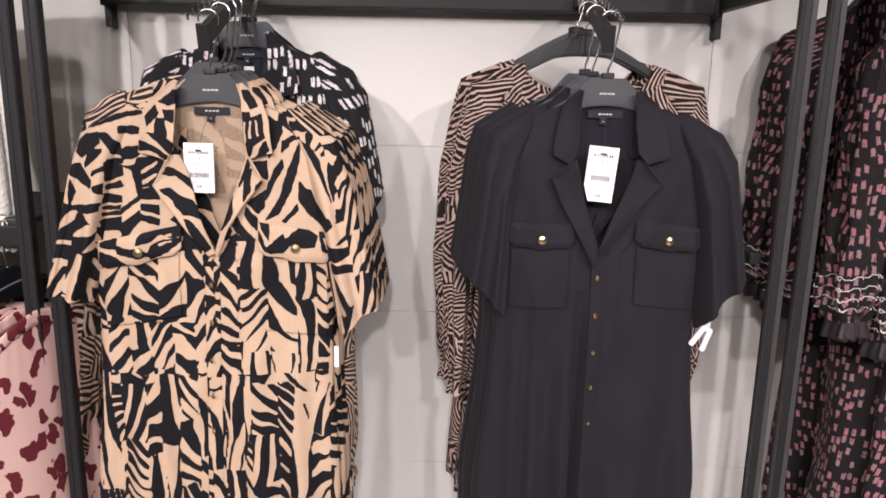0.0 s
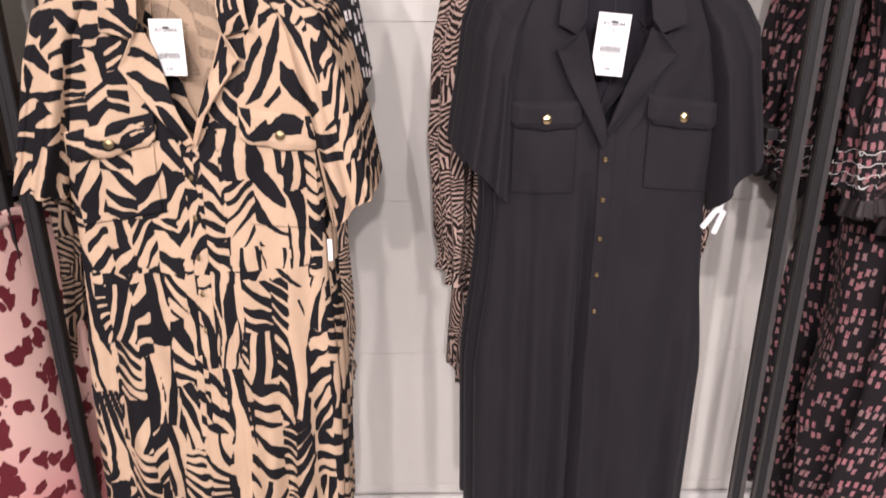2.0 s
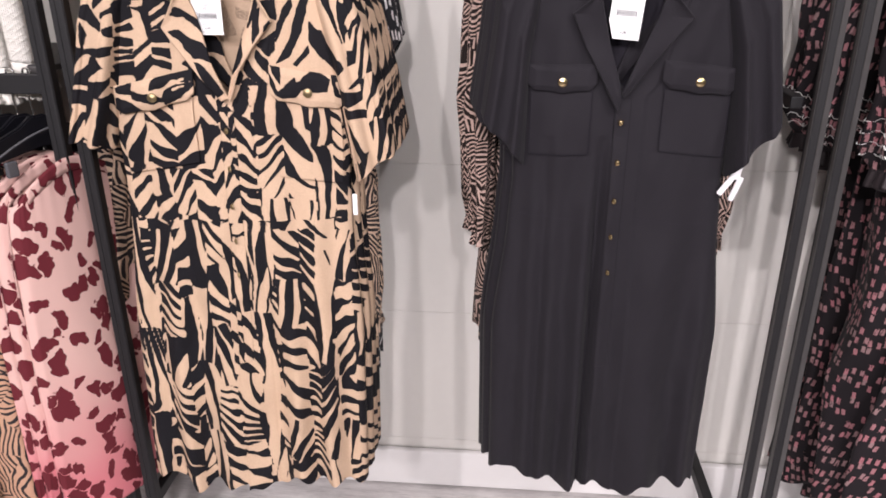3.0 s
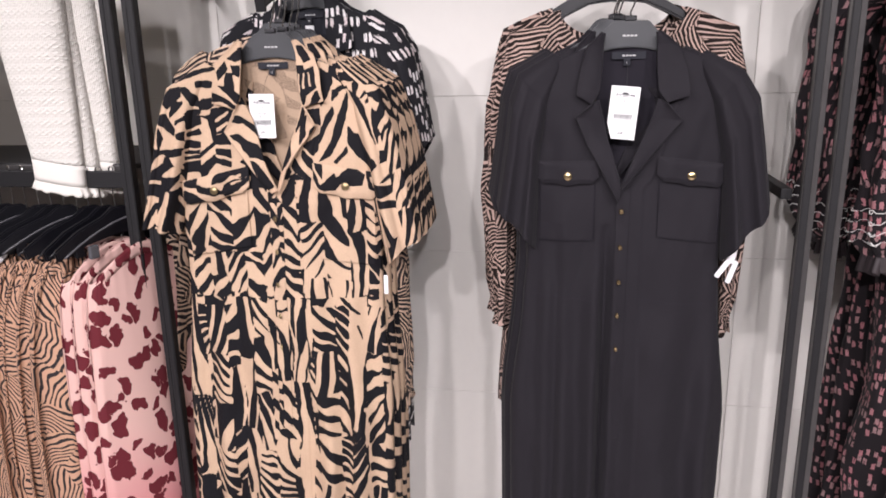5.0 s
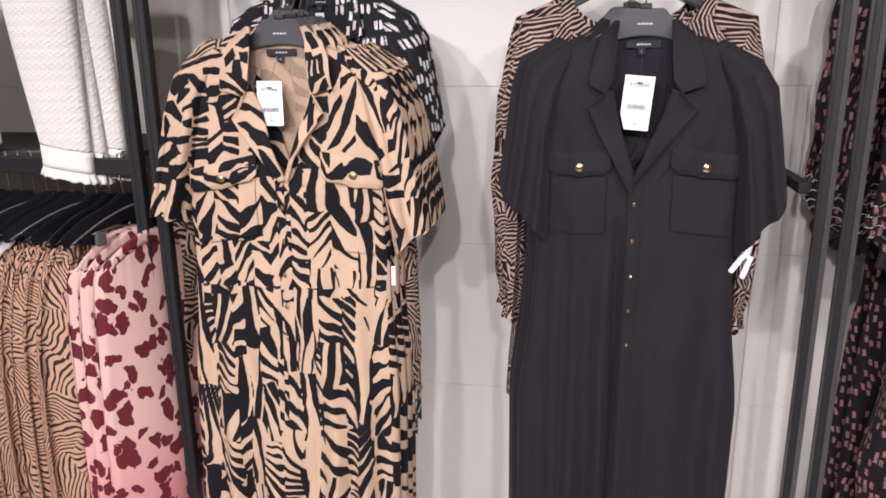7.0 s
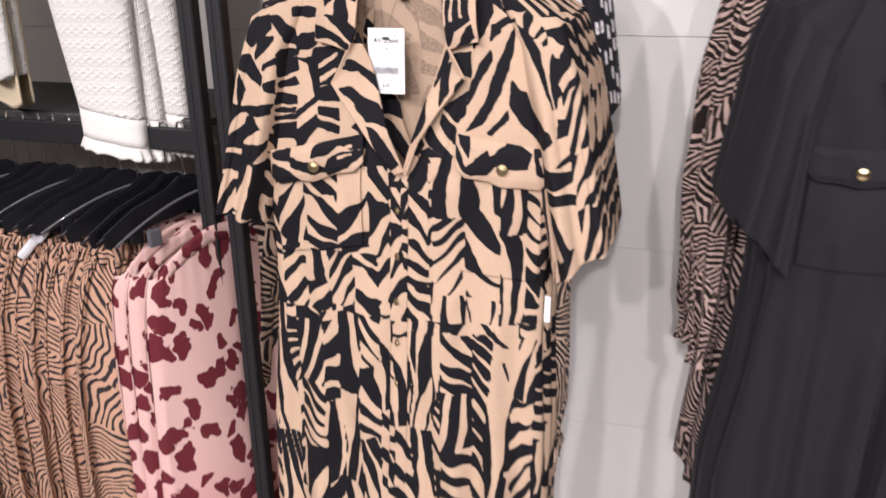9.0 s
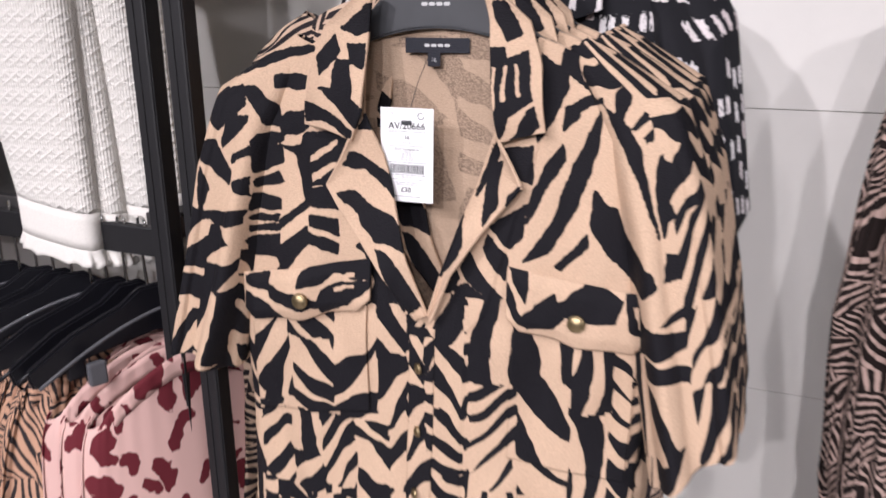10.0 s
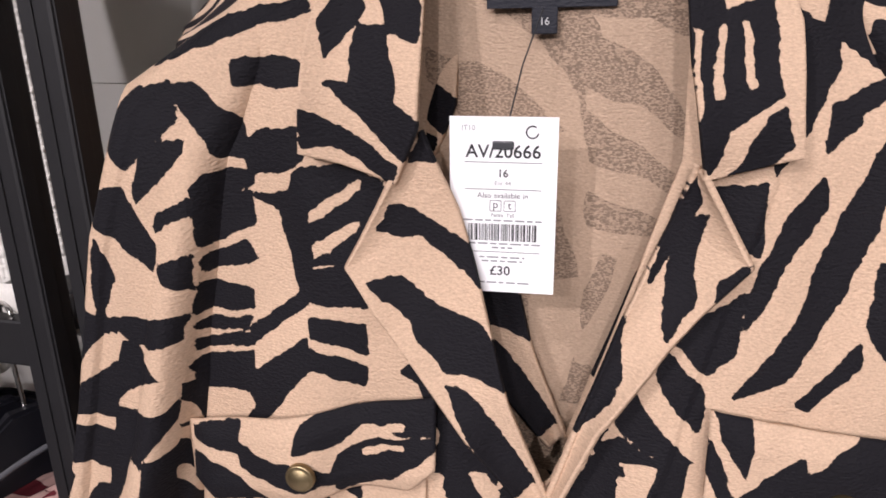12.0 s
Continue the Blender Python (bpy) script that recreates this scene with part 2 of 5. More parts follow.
# ---- mesh helpers ----
def part(name, bm, material, parent=None, label="", smooth=False):
    """Links a bmesh as one mesh object, under a thing where one is given."""
    mesh = bpy.data.meshes.new(name)
    bm.to_mesh(mesh)
    bm.free()
    return link(name, mesh, material, parent, label, smooth)


def link(name, mesh, material, parent=None, label="", smooth=False):
    if material:
        mesh.materials.append(material)
    if smooth:
        mesh.polygons.foreach_set("use_smooth", [True] * len(mesh.polygons))
    ob = new(name, mesh)
    if parent:
        ob.parent = parent
    if label:
        ob["label"] = label
    return ob


def thing(name, m, label, category, group="", kind=""):
    ob = new(name)
    ob.empty_display_size = 0.05
    ob.matrix_basis = m
    return tagged(ob, label, category, group, kind)


def add_box(bm, size, at=(0, 0, 0), bevel=0.0, turn=None):
    made = bmesh.ops.create_cube(bm, size=1.0)["verts"]
    bmesh.ops.scale(bm, vec=size, verts=made)
    if bevel:
        edges = list({e for v in made for e in v.link_edges})
        out = bmesh.ops.bevel(bm, geom=edges, offset=bevel, segments=2, affect="EDGES", profile=0.5)
        made = list({v for f in out["faces"] for v in f.verts} | {v for v in made if v.is_valid})
    if turn is not None:
        bmesh.ops.transform(bm, matrix=turn, verts=made)
    bmesh.ops.translate(bm, vec=at, verts=made)


def box(name, size, at, material, parent=None, bevel=0.002, label="", turn=None):
    bm = bmesh.new()
    add_box(bm, size, at, bevel, turn)
    return part(name, bm, material, parent, label)


def grid(name, P, material, parent=None, label="", wrap=False, ink=None, thick=0.0016):
    """A smooth sheet through the points P[row, column], with real thickness."""
    nv, nu = P.shape[:2]
    cols = nu if wrap else nu - 1
    r, c = np.meshgrid(np.arange(nv - 1), np.arange(cols), indexing="ij")
    c2 = (c + 1) % nu
    faces = np.stack([r * nu + c, r * nu + c2, (r + 1) * nu + c2, (r + 1) * nu + c], -1).reshape(-1, 4)
    mesh = bpy.data.meshes.new(name)
    mesh.from_pydata(P.reshape(-1, 3).tolist(), [], faces.tolist())
    mesh.update()
    if ink is not None:
        mesh.attributes.new("ink", "FLOAT", "POINT").data.foreach_set("value", np.ascontiguousarray(ink.reshape(-1), dtype=np.float32))
    run = np.concatenate([np.zeros((nv, 1)), np.cumsum(np.linalg.norm(np.diff(P, axis=1), axis=2), 1)], 1)
    flat = np.zeros((nv, nu, 3), np.float32)
    flat[..., 0] = (0 if wrap else P[:, :1, 0]) + run * (1 if P[0, -1, 0] >= P[0, 0, 0] or wrap else -1)
    flat[..., 1] = P[..., 2]
    mesh.attributes.new("flat", "FLOAT_VECTOR", "POINT").data.foreach_set("vector", flat.reshape(-1))
    ob = link(name, mesh, material, parent, label, True)
    if thick:
        mod = ob.modifiers.new("thickness", "SOLIDIFY")
        mod.thickness, mod.offset = thick, 0.0
    return ob


def tube(points, radius, sides=8, taper=None):
    """A bent round wire or tube as mesh data, closed at both ends."""
    bm = bmesh.new()
    rings = []
    pts = [Vector(p) for p in points]
    side = None
    for i, p in enumerate(pts):
        way = (pts[min(i + 1, len(pts) - 1)] - pts[max(i - 1, 0)]).normalized()
        if side is None:
            side = way.cross(Vector((0.3, 0.9, 0.2))).normalized()
        side = (side - way * side.dot(way)).normalized()
        up = way.cross(side)
        rr = radius * (taper(i / (len(pts) - 1)) if taper else 1)
        rings.append([bm.verts.new(p + rr * (side * math.cos(a) + up * math.sin(a))) for a in (2 * math.pi * k / sides for k in range(sides))])
    for a, b in zip(rings, rings[1:]):
        for k in range(sides):
            bm.faces.new((a[k], a[(k + 1) % sides], b[(k + 1) % sides], b[k]))
    bm.faces.new(rings[0][::-1])
    bm.faces.new(rings[-1])
    return bm


def prism(outline, depth, bevel=0.0):
    """An outline in x and z given a depth in y, its edges eased."""
    bm = bmesh.new()
    front = [bm.verts.new((x, -depth / 2, z)) for x, z in outline]
    back = [bm.verts.new((x, depth / 2, z)) for x, z in outline]
    bm.faces.new(front)
    bm.faces.new(back[::-1])
    n = len(outline)
    for k in range(n):
        bm.faces.new((front[k], back[k], back[(k + 1) % n], front[(k + 1) % n]))
    bmesh.ops.recalc_face_normals(bm, faces=bm.faces)
    if bevel:
        bmesh.ops.bevel(bm, geom=[e for e in bm.edges if abs(e.calc_face_angle(0)) > 0.7], offset=bevel, segments=2, affect="EDGES")
    return bm


def dome(radius, height, segments=20):
    """A shallow domed button that faces -y."""
    bm = bmesh.new()
    prev = None
    profile = [(1.0, 0.35), (1.0, -0.25), (0.93, -0.5), (0.86, -0.42), (0.7, -0.62), (0.4, -0.88), (0.0, -1.0)]
    for r, y in profile:
        if r == 0:
            tip = bm.verts.new((0, y * height, 0))
            for k in range(segments):
                bm.faces.new((prev[k], prev[(k + 1) % segments], tip))
            break
        ring = [bm.verts.new((radius * r * math.cos(2 * math.pi * k / segments), y * height, radius * r * math.sin(2 * math.pi * k / segments))) for k in range(segments)]
        if prev:
            for k in range(segments):
                bm.faces.new((prev[k], prev[(k + 1) % segments], ring[(k + 1) % segments], ring[k]))
        prev = ring
    bmesh.ops.recalc_face_normals(bm, faces=bm.faces)
    return bm


def writing(name, text, size, at, material, parent, align="CENTER", bold=0.0):
    """Raised print that faces -y, as a mesh."""
    curve = bpy.data.curves.new(name, "FONT")
    curve.body, curve.size, curve.align_x, curve.extrude, curve.resolution_u = text, size, align, 0.00004, 3
    curve.offset = bold
    holder = bpy.data.objects.new(name, curve)
    scene.collection.objects.link(holder)
    mesh = bpy.data.meshes.new_from_object(holder.evaluated_get(bpy.context.evaluated_depsgraph_get()))
    bpy.data.objects.remove(holder)
    mesh.transform(pose(*at, 90, 0, 0))
    mesh.materials.clear()
    return link(name, mesh, material, parent)


def wiggle(a, b, seed):
    """Slow smooth noise of two coordinates, about -1 to 1."""
    rng = np.random.RandomState(seed)
    out = 0
    for k in range(7):
        ka, kb, ph = rng.uniform(-1, 1) * 1.6, rng.uniform(-1, 1) * 1.6, rng.uniform(0, 6.28)
        out = out + np.sin(a * ka * (1 + k * 0.5) + b * kb * (1 + k * 0.5) + ph) / (1 + k * 0.35)
    return out / 2.6


def lerp_table(x, xs, ys):
    """Smooth steps between the rows of a small table."""
    xs, ys = np.array(xs, float), np.array(ys, float)
    if xs[0] > xs[-1]:
        xs, ys = xs[::-1], ys[::-1]
    i = np.clip(np.searchsorted(xs, x) - 1, 0, len(xs) - 2)
    f = np.clip((x - xs[i]) / (xs[i + 1] - xs[i]), 0, 1)
    f = f * f * (3 - 2 * f) * 0.6 + f * 0.4
    return ys[i] * (1 - f) + ys[i + 1] * f


def print_mark(parent, x, y, z, r, material):
    """A small printed lozenge in place of a brand's letter."""
    outline = [(x - r * 1.1, z), (x - r * 0.8, z + r * 0.55), (x + r * 0.8, z + r * 0.55), (x + r * 1.1, z), (x + r * 0.8, z - r * 0.55), (x - r * 0.8, z - r * 0.55)]
    bm = prism(outline, 0.0004)
    bmesh.ops.translate(bm, vec=(0, y, 0), verts=bm.verts)
    part("mark", bm, material, parent)


# ---- the shop's shell ----
def structure(name, label=""):
    ob = new(name)
    return tagged(ob, label, "", "", "structure")


BACK = 1.74
wall = box("wall_north", (9.0, 0.12, 3.0), (0, BACK + 0.068, 1.5), WALL, None, 0, "white painted wall behind the rails")
tagged(wall, "off-white painted wall behind the clothes rails", "wall", "", "structure")
ceiling = tagged(box("ceiling", (9.0, 7.0, 0.1), (0, -1.7, 3.05), CEILING, None, 0), "white shop ceiling", "ceiling", "", "structure")
# three walls out of view, added to enclose the lamps
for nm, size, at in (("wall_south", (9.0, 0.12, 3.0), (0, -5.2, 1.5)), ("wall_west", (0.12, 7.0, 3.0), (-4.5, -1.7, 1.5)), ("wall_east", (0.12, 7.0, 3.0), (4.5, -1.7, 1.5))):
    tagged(box(nm, size, at, FAR_WALL, None, 0), "unseen plain wall added to enclose the shop", "wall", "", "structure")
floor = tagged(box("floor", (9.0, 7.0, 0.1), (0, -1.7, -0.0545), FLOOR, None, 0), "pale grey wood-look vinyl floor", "floor", "", "structure")
for row in range(7):
    for k in range(-3, 4):
        low, high = max(0.121, 0.151 + 0.4045 * (row - 1)), min(2.995, 0.151 + 0.4045 * row)
        box("panel", (1.33 - 0.0008, 0.008, high - low - 0.0008), (-0.06 + 1.33 * k, BACK + 0.004, (low + high) / 2), WALL, wall, 0.0009)
baseboard = tagged(box("baseboard", (9.0, 0.018, 0.118), (0, BACK - 0.010, 0.06), SKIRT_PAINT, None, 0.004), "white painted skirting board", "skirting board", "", "structure")


# ---- rail system ----
def post(x, label):
    p = thing("upright_post", pose(x, 1.352, 0), label, "upright post", "uprights of the clothes rails")
    box("tube", (0.025, 0.026, 2.5), (0, 0, 1.25), STEEL, p, 0.003)
    # strips on the right posts carry a highlight in their colour
    box("side_strip", (0.0015, 0.012, 2.46), (0.0130 if x < 0 else -0.0130, -0.005, 1.25), STEEL if x < 0 else STEEL_LIT, p, 0.0004, "side strip, greyed on right posts as a painted highlight")
    box("front_strip", (0.010, 0.0015, 2.46), (-0.006 if x < 0 else 0.006, -0.0136, 1.25), STEEL if x < 0 else STEEL_LIT, p, 0.0004, "front strip, greyed on right posts as a painted highlight")
    box("foot", (0.032, 0.034, 0.012), (0, 0, 0.006), STEEL, p, 0.002)
    return p


for x in (-0.781, -0.730, 0.631, 0.681):
    post(x, "slim black steel upright post of a clothes bay")


def bay_side(x):
    b = thing("side_frame", pose(x, 0, 0), "black steel side rails joining post and wall", "side frame", "side frames of the bays")
    box("top_rail", (0.022, 0.33, 0.034), (0, 1.548, 1.690), STEEL, b, 0.002)
    box("bracket", (0.016, 0.03, 0.075), (0, 1.722, 1.655), STEEL, b, 0.002)
    box("middle_rail", (0.022, 0.33, 0.022), (0, 1.548, 1.190), STEEL, b, 0.002)
    box("base_rail", (0.024, 0.33, 0.030), (0, 1.548, 0.19), STEEL, b, 0.002)
    return b


for x in (-0.755, 0.602):
    bay_side(x)
bar = thing("top_bar", pose(-0.08, 1.70, 1.69), "black steel cross bar along the top of the wall", "cross bar")
for x in (-0.672, 0.672):
    box("end_socket", (0.016, 0.040, 0.056), (x, 0, 0), STEEL, bar, 0.002)
box("bar", (1.36, 0.034, 0.046), (0, 0, 0), STEEL, bar, 0.003)


def face_out_arm(back, front, label):
    a = thing("display_arm", pose(*back), label, "display arm", "sloping display arms")
    way = Vector(front) - Vector(back)
    turn = way.to_track_quat("-Y", "Z").to_matrix().to_4x4()
    n = way.length
    box("arm_bar", (0.014, n, 0.034), tuple(way / 2), STEEL, a, 0.002, "", turn)
    box("end_plate", (0.020, 0.006, 0.044), tuple(way), STEEL, a, 0.0015, "", turn)
    box("wall_plate", (0.04, 0.012, 0.06), (0, -0.012, 0), STEEL, a, 0.002)
    for k in range(10):
        tip = way * (0.30 + 0.068 * k)
        bm = tube([(0, tip.y, tip.z + 0.017), (0, tip.y, tip.z + 0.026), (0, tip.y - 0.003, tip.z + 0.028)], 0.0022, 6)
        part("peg", bm, CHROME, a, "small chrome stop peg")
    return a


ARM_A = ((-0.432, 1.682, 1.712), (-0.395, 1.235, 1.572))
ARM_B = ((0.292, 1.682, 1.706), (0.262, 1.240, 1.582))
face_out_arm(*ARM_A, "sloping black steel display arm above the zebra dresses")
face_out_arm(*ARM_B, "sloping black steel display arm above the black dresses")


def on_arm(arm, y):
    """The top of a display arm at the depth y."""
    a, b = Vector(arm[0]), Vector(arm[1])
    p = a.lerp(b, (y - a.y) / (b.y - a.y))
    return Vector((p.x, p.y, p.z + 0.017))


# ---- hangers ----
def hook_points(z0, z1, lean=0.0):
    """Wire from the neck at z0 up and over a bar whose top is at z1."""
    r = 0.017
    pts = [(0, 0, z0), (0, 0, z0 + 0.02)]
    top = z1 + 0.002
    pts += [(0.006, 0, z0 + 0.3 * (top - z0)), (r, 0, top - 0.012)]
    for k in range(9):
        a = radians(0 + 25 * k)
        pts.append((r * math.cos(a), 0, top - 0.008 + r * 0.9 * math.sin(a)))
    return [(x + lean * (z - z0), y, z) for x, y, z in pts]


def plaque_hanger(m, rise, label, group):
    """A plastic hanger with a deep centre plaque; its neck is at the origin."""
    h = thing("clothes_hanger", m, label, "hanger", group)
    left, right = [], []
    for k in range(25):
        f = k / 24
        x = -0.20 + 0.40 * f
        ax = abs(x)
        top = 0.0 if ax < 0.036 else (-0.034 * (ax - 0.036) / 0.026 if ax < 0.062 else -0.034 - 0.095 * ((ax - 0.062) / 0.138) ** 1.1)
        low = -0.060 + 0.012 * (1 - min(ax / 0.066, 1) ** 2) if ax < 0.066 else -0.060 - 0.085 * ((ax - 0.066) / 0.134) ** 1.1
        left.append((x, top))
        right.append((x, min(low, top - 0.012)))
    part("body", prism(left + right[::-1], 0.012, 0.002), HANGER, h)
    part("hook", tube(hook_points(-0.004, rise), 0.0017, 8), CHROME, h, "chrome wire hook", True)
    box("collar", (0.022, 0.012, 0.010), (0, 0, 0.004), HANGER_GLOSS, h, 0.002)
    for x in (-0.0105, -0.0035, 0.0035, 0.0105):
        print_mark(h, x, -0.0062, -0.027, 0.0028, PALE_PRINT)
    return h


def wide_hanger(m, rise, label, group):
    """A broad glossy black hanger with curved shoulders."""
    h = thing("clothes_hanger", m, label, "hanger", group)
    top, low = [], []
    for k in range(29):
        x = -0.205 + 0.41 * k / 28
        ax = abs(x) / 0.205
        z = -0.105 * ax ** 1.25 - 0.004
        top.append((x, z + 0.010 * (1 - ax)))
        low.append((x, z - 0.020 + 0.006 * ax - 0.016 * max(0.0, 1 - ax * 3.5)))
    part("body", prism(top + low[::-1], 0.020, 0.004), HANGER_GLOSS, h)
    part("hook", tube(hook_points(0.0, rise), 0.0019, 8), CHROME, h, "chrome wire hook", True)
    box("collar", (0.03, 0.018, 0.014), (0, 0, 0.006), HANGER_GLOSS, h, 0.003)
    return h


# ---- the zebra print ----
def zebra_ink(x, z, seed, wide=0.046, tall=0.100, size=0.8, lean=(10, 55), upright=0.25):
    """Field of a cut-paper zebra print: above zero is black. Columns of mirrored, fanned stripes that break at each seam."""
    rng = np.random.RandomState(seed)
    n = 60
    xs = x + 0.0025 * wiggle(z * 30, x * 8, seed + 1) + 1.0
    col = np.floor(xs / wide).astype(int) % n
    cx = (xs / wide - np.floor(xs / wide)) - 0.5
    shift, height = rng.uniform(0, 1, n), rng.uniform(0.75, 1.35, n) * tall
    zs = -z + 0.008 * wiggle(x * 40, z * 12, seed + 2) + 1.0
    level = zs / height[col] + shift[col]
    row = np.floor(level).astype(int) % n
    cz = level - np.floor(level) - 0.5
    angle = rng.uniform(*lean, (n, n))
    angle *= np.where((np.arange(n)[:, None] + rng.randint(0, 4, (n, n)) // 3) % 2 == 0, 1, -1)
    steep = rng.uniform(0, 1, (n, n)) < upright
    angle = np.radians(np.where(steep, angle + 45 * np.sign(angle), angle))
    pitch = rng.choice([0.026, 0.034, 0.044, 0.056], (n, n), p=[0.20, 0.30, 0.30, 0.20]) * size
    fan, bend, bias = rng.uniform(-0.6, 0.6, (n, n)), rng.uniform(-0.45, 0.45, (n, n)), rng.uniform(-0.15, 0.38, (n, n))
    a = angle[col, row]
    px, pz = cx * wide, cz * height[col]
    along = px * np.sin(a) + pz * np.cos(a)
    across = px * np.cos(a) - pz * np.sin(a)
    u = along * (1 + fan[col, row] * across / 0.05) / pitch[col, row] + bend[col, row] * (across / 0.06) ** 2 * 0.4
    u = u + rng.uniform(0, 1, (n, n))[col, row] + 0.035 * wiggle(x * 90, z * 90, seed + 3)
    saw = np.abs((u - np.floor(u)) * 2 - 1) * 2 - 1
    taper = rng.uniform(-0.6, 0.6, (n, n))[col, row] * across / (0.5 * wide)
    return saw + bias[col, row] + np.clip(taper, -0.6, 0.6) + 0.13 * wiggle(x * 44, z * 44, seed + 5)


def shape_field(x, z, shapes):
    """Signed distance in metres to the nearest of some cut-paper shapes: above zero inside."""
    best = np.full(x.shape, -1.0)
    for shape in shapes:
        p = np.array(shape)
        q = np.roll(p, -1, 0)
        far, inside = np.full(x.shape, 9.0), np.zeros(x.shape, bool)
        for (ax, az), (bx, bz) in zip(p, q):
            ex, ez = bx - ax, bz - az
            f = np.clip(((x - ax) * ex + (z - az) * ez) / (ex * ex + ez * ez + 1e-12), 0, 1)
            far = np.minimum(far, np.hypot(x - ax - f * ex, z - az - f * ez))
            inside ^= ((az > z) != (bz > z)) & (x < ex * (z - az) / (ez if ez else 1e-9) + ax)
        best = np.maximum(best, np.where(inside, far, -far))
    return best


def cut_print(x, z, black, bare=(), seed=0):
    """The printed field of a panel: black shapes with bare slits, their edges uneven."""
    xs = x + 0.0011 * wiggle(x * 260, z * 240, seed + 3)
    zs = z + 0.0011 * wiggle(z * 250, x * 270, seed + 4)
    f = shape_field(xs, zs, black) + 0.0012
    if bare:
        f = np.minimum(f, -shape_field(xs, zs, bare))
    return np.clip(f * 130, -1, 1)


# shapes of the print, panel by panel, across and down from the neck in metres
YOKE_HIGH = [
    [(-0.155, -0.051), (-0.146, -0.048), (-0.123, -0.049), (-0.117, -0.053), (-0.119, -0.062), (-0.134, -0.061), (-0.154, -0.06)],
    [(-0.187, -0.062), (-0.176, -0.059), (-0.155, -0.078), (-0.153, -0.098), (-0.166, -0.097), (-0.184, -0.067)],
    [(-0.154, -0.092), (-0.144, -0.084), (-0.119, -0.082), (-0.121, -0.098), (-0.138, -0.105), (-0.152, -0.105)],
    [(-0.179, -0.113), (-0.172, -0.105), (-0.151, -0.105), (-0.152, -0.112), (-0.175, -0.118)],
    [(-0.152, -0.118), (-0.13, -0.116), (-0.126, -0.104), (-0.101, -0.1), (-0.072, -0.112), (-0.09, -0.149), (-0.121, -0.153), (-0.122, -0.168), (-0.136, -0.125)],
    [(-0.177, -0.118), (-0.154, -0.117), (-0.152, -0.133), (-0.179, -0.143)]]
YOKE_HIGH_CUT = [
    [(-0.12, -0.125), (-0.092, -0.107), (-0.091, -0.112), (-0.119, -0.131)],
    [(-0.12, -0.143), (-0.092, -0.128), (-0.094, -0.134), (-0.119, -0.151)],
    [(-0.081, -0.108), (-0.073, -0.11), (-0.076, -0.116)]]
YOKE_LOW = [
    [(-0.137, -0.124), (-0.121, -0.151), (-0.123, -0.175), (-0.159, -0.201), (-0.158, -0.193), (-0.127, -0.169)],
    [(-0.182, -0.165), (-0.157, -0.17), (-0.157, -0.181), (-0.187, -0.181)],
    [(-0.19, -0.2), (-0.158, -0.196), (-0.159, -0.202), (-0.191, -0.205)],
    [(-0.192, -0.212), (-0.159, -0.207), (-0.159, -0.219), (-0.125, -0.195), (-0.124, -0.21), (-0.153, -0.246), (-0.165, -0.248), (-0.158, -0.239), (-0.162, -0.229), (-0.195, -0.232)],
    [(-0.121, -0.157), (-0.093, -0.152), (-0.091, -0.174), (-0.121, -0.174)],
    [(-0.122, -0.183), (-0.092, -0.185), (-0.092, -0.201), (-0.122, -0.193)],
    [(-0.123, -0.201), (-0.093, -0.21), (-0.094, -0.221), (-0.124, -0.211)],
    [(-0.074, -0.211), (-0.062, -0.201), (-0.061, -0.216)],
    [(-0.18, -0.15), (-0.157, -0.144), (-0.153, -0.153), (-0.179, -0.158)],
    [(-0.187, -0.188), (-0.158, -0.187), (-0.161, -0.193), (-0.187, -0.193)]]
SHOULDER_WEST = [
    [(-0.221, -0.078), (-0.208, -0.063), (-0.188, -0.06), (-0.185, -0.077), (-0.212, -0.102), (-0.222, -0.093)],
    [(-0.2, -0.092), (-0.182, -0.087), (-0.182, -0.095), (-0.209, -0.119), (-0.209, -0.111)],
    [(-0.239, -0.115), (-0.217, -0.112), (-0.201, -0.143), (-0.203, -0.155), (-0.225, -0.137), (-0.241, -0.128)],
    [(-0.245, -0.185), (-0.211, -0.184), (-0.189, -0.18), (-0.193, -0.194), (-0.233, -0.202), (-0.246, -0.203)],
    [(-0.203, -0.052), (-0.175, -0.036), (-0.143, -0.025), (-0.116, -0.022), (-0.115, -0.027), (-0.141, -0.032), (-0.173, -0.043)],
    [(-0.198, -0.126), (-0.178, -0.117), (-0.179, -0.123), (-0.2, -0.134)],
    [(-0.199, -0.153), (-0.183, -0.147), (-0.185, -0.165), (-0.197, -0.161)],
    [(-0.235, -0.14), (-0.227, -0.16), (-0.24, -0.186), (-0.239, -0.164)],
    [(-0.266, -0.243), (-0.24, -0.221), (-0.231, -0.257), (-0.241, -0.295), (-0.253, -0.26)]]
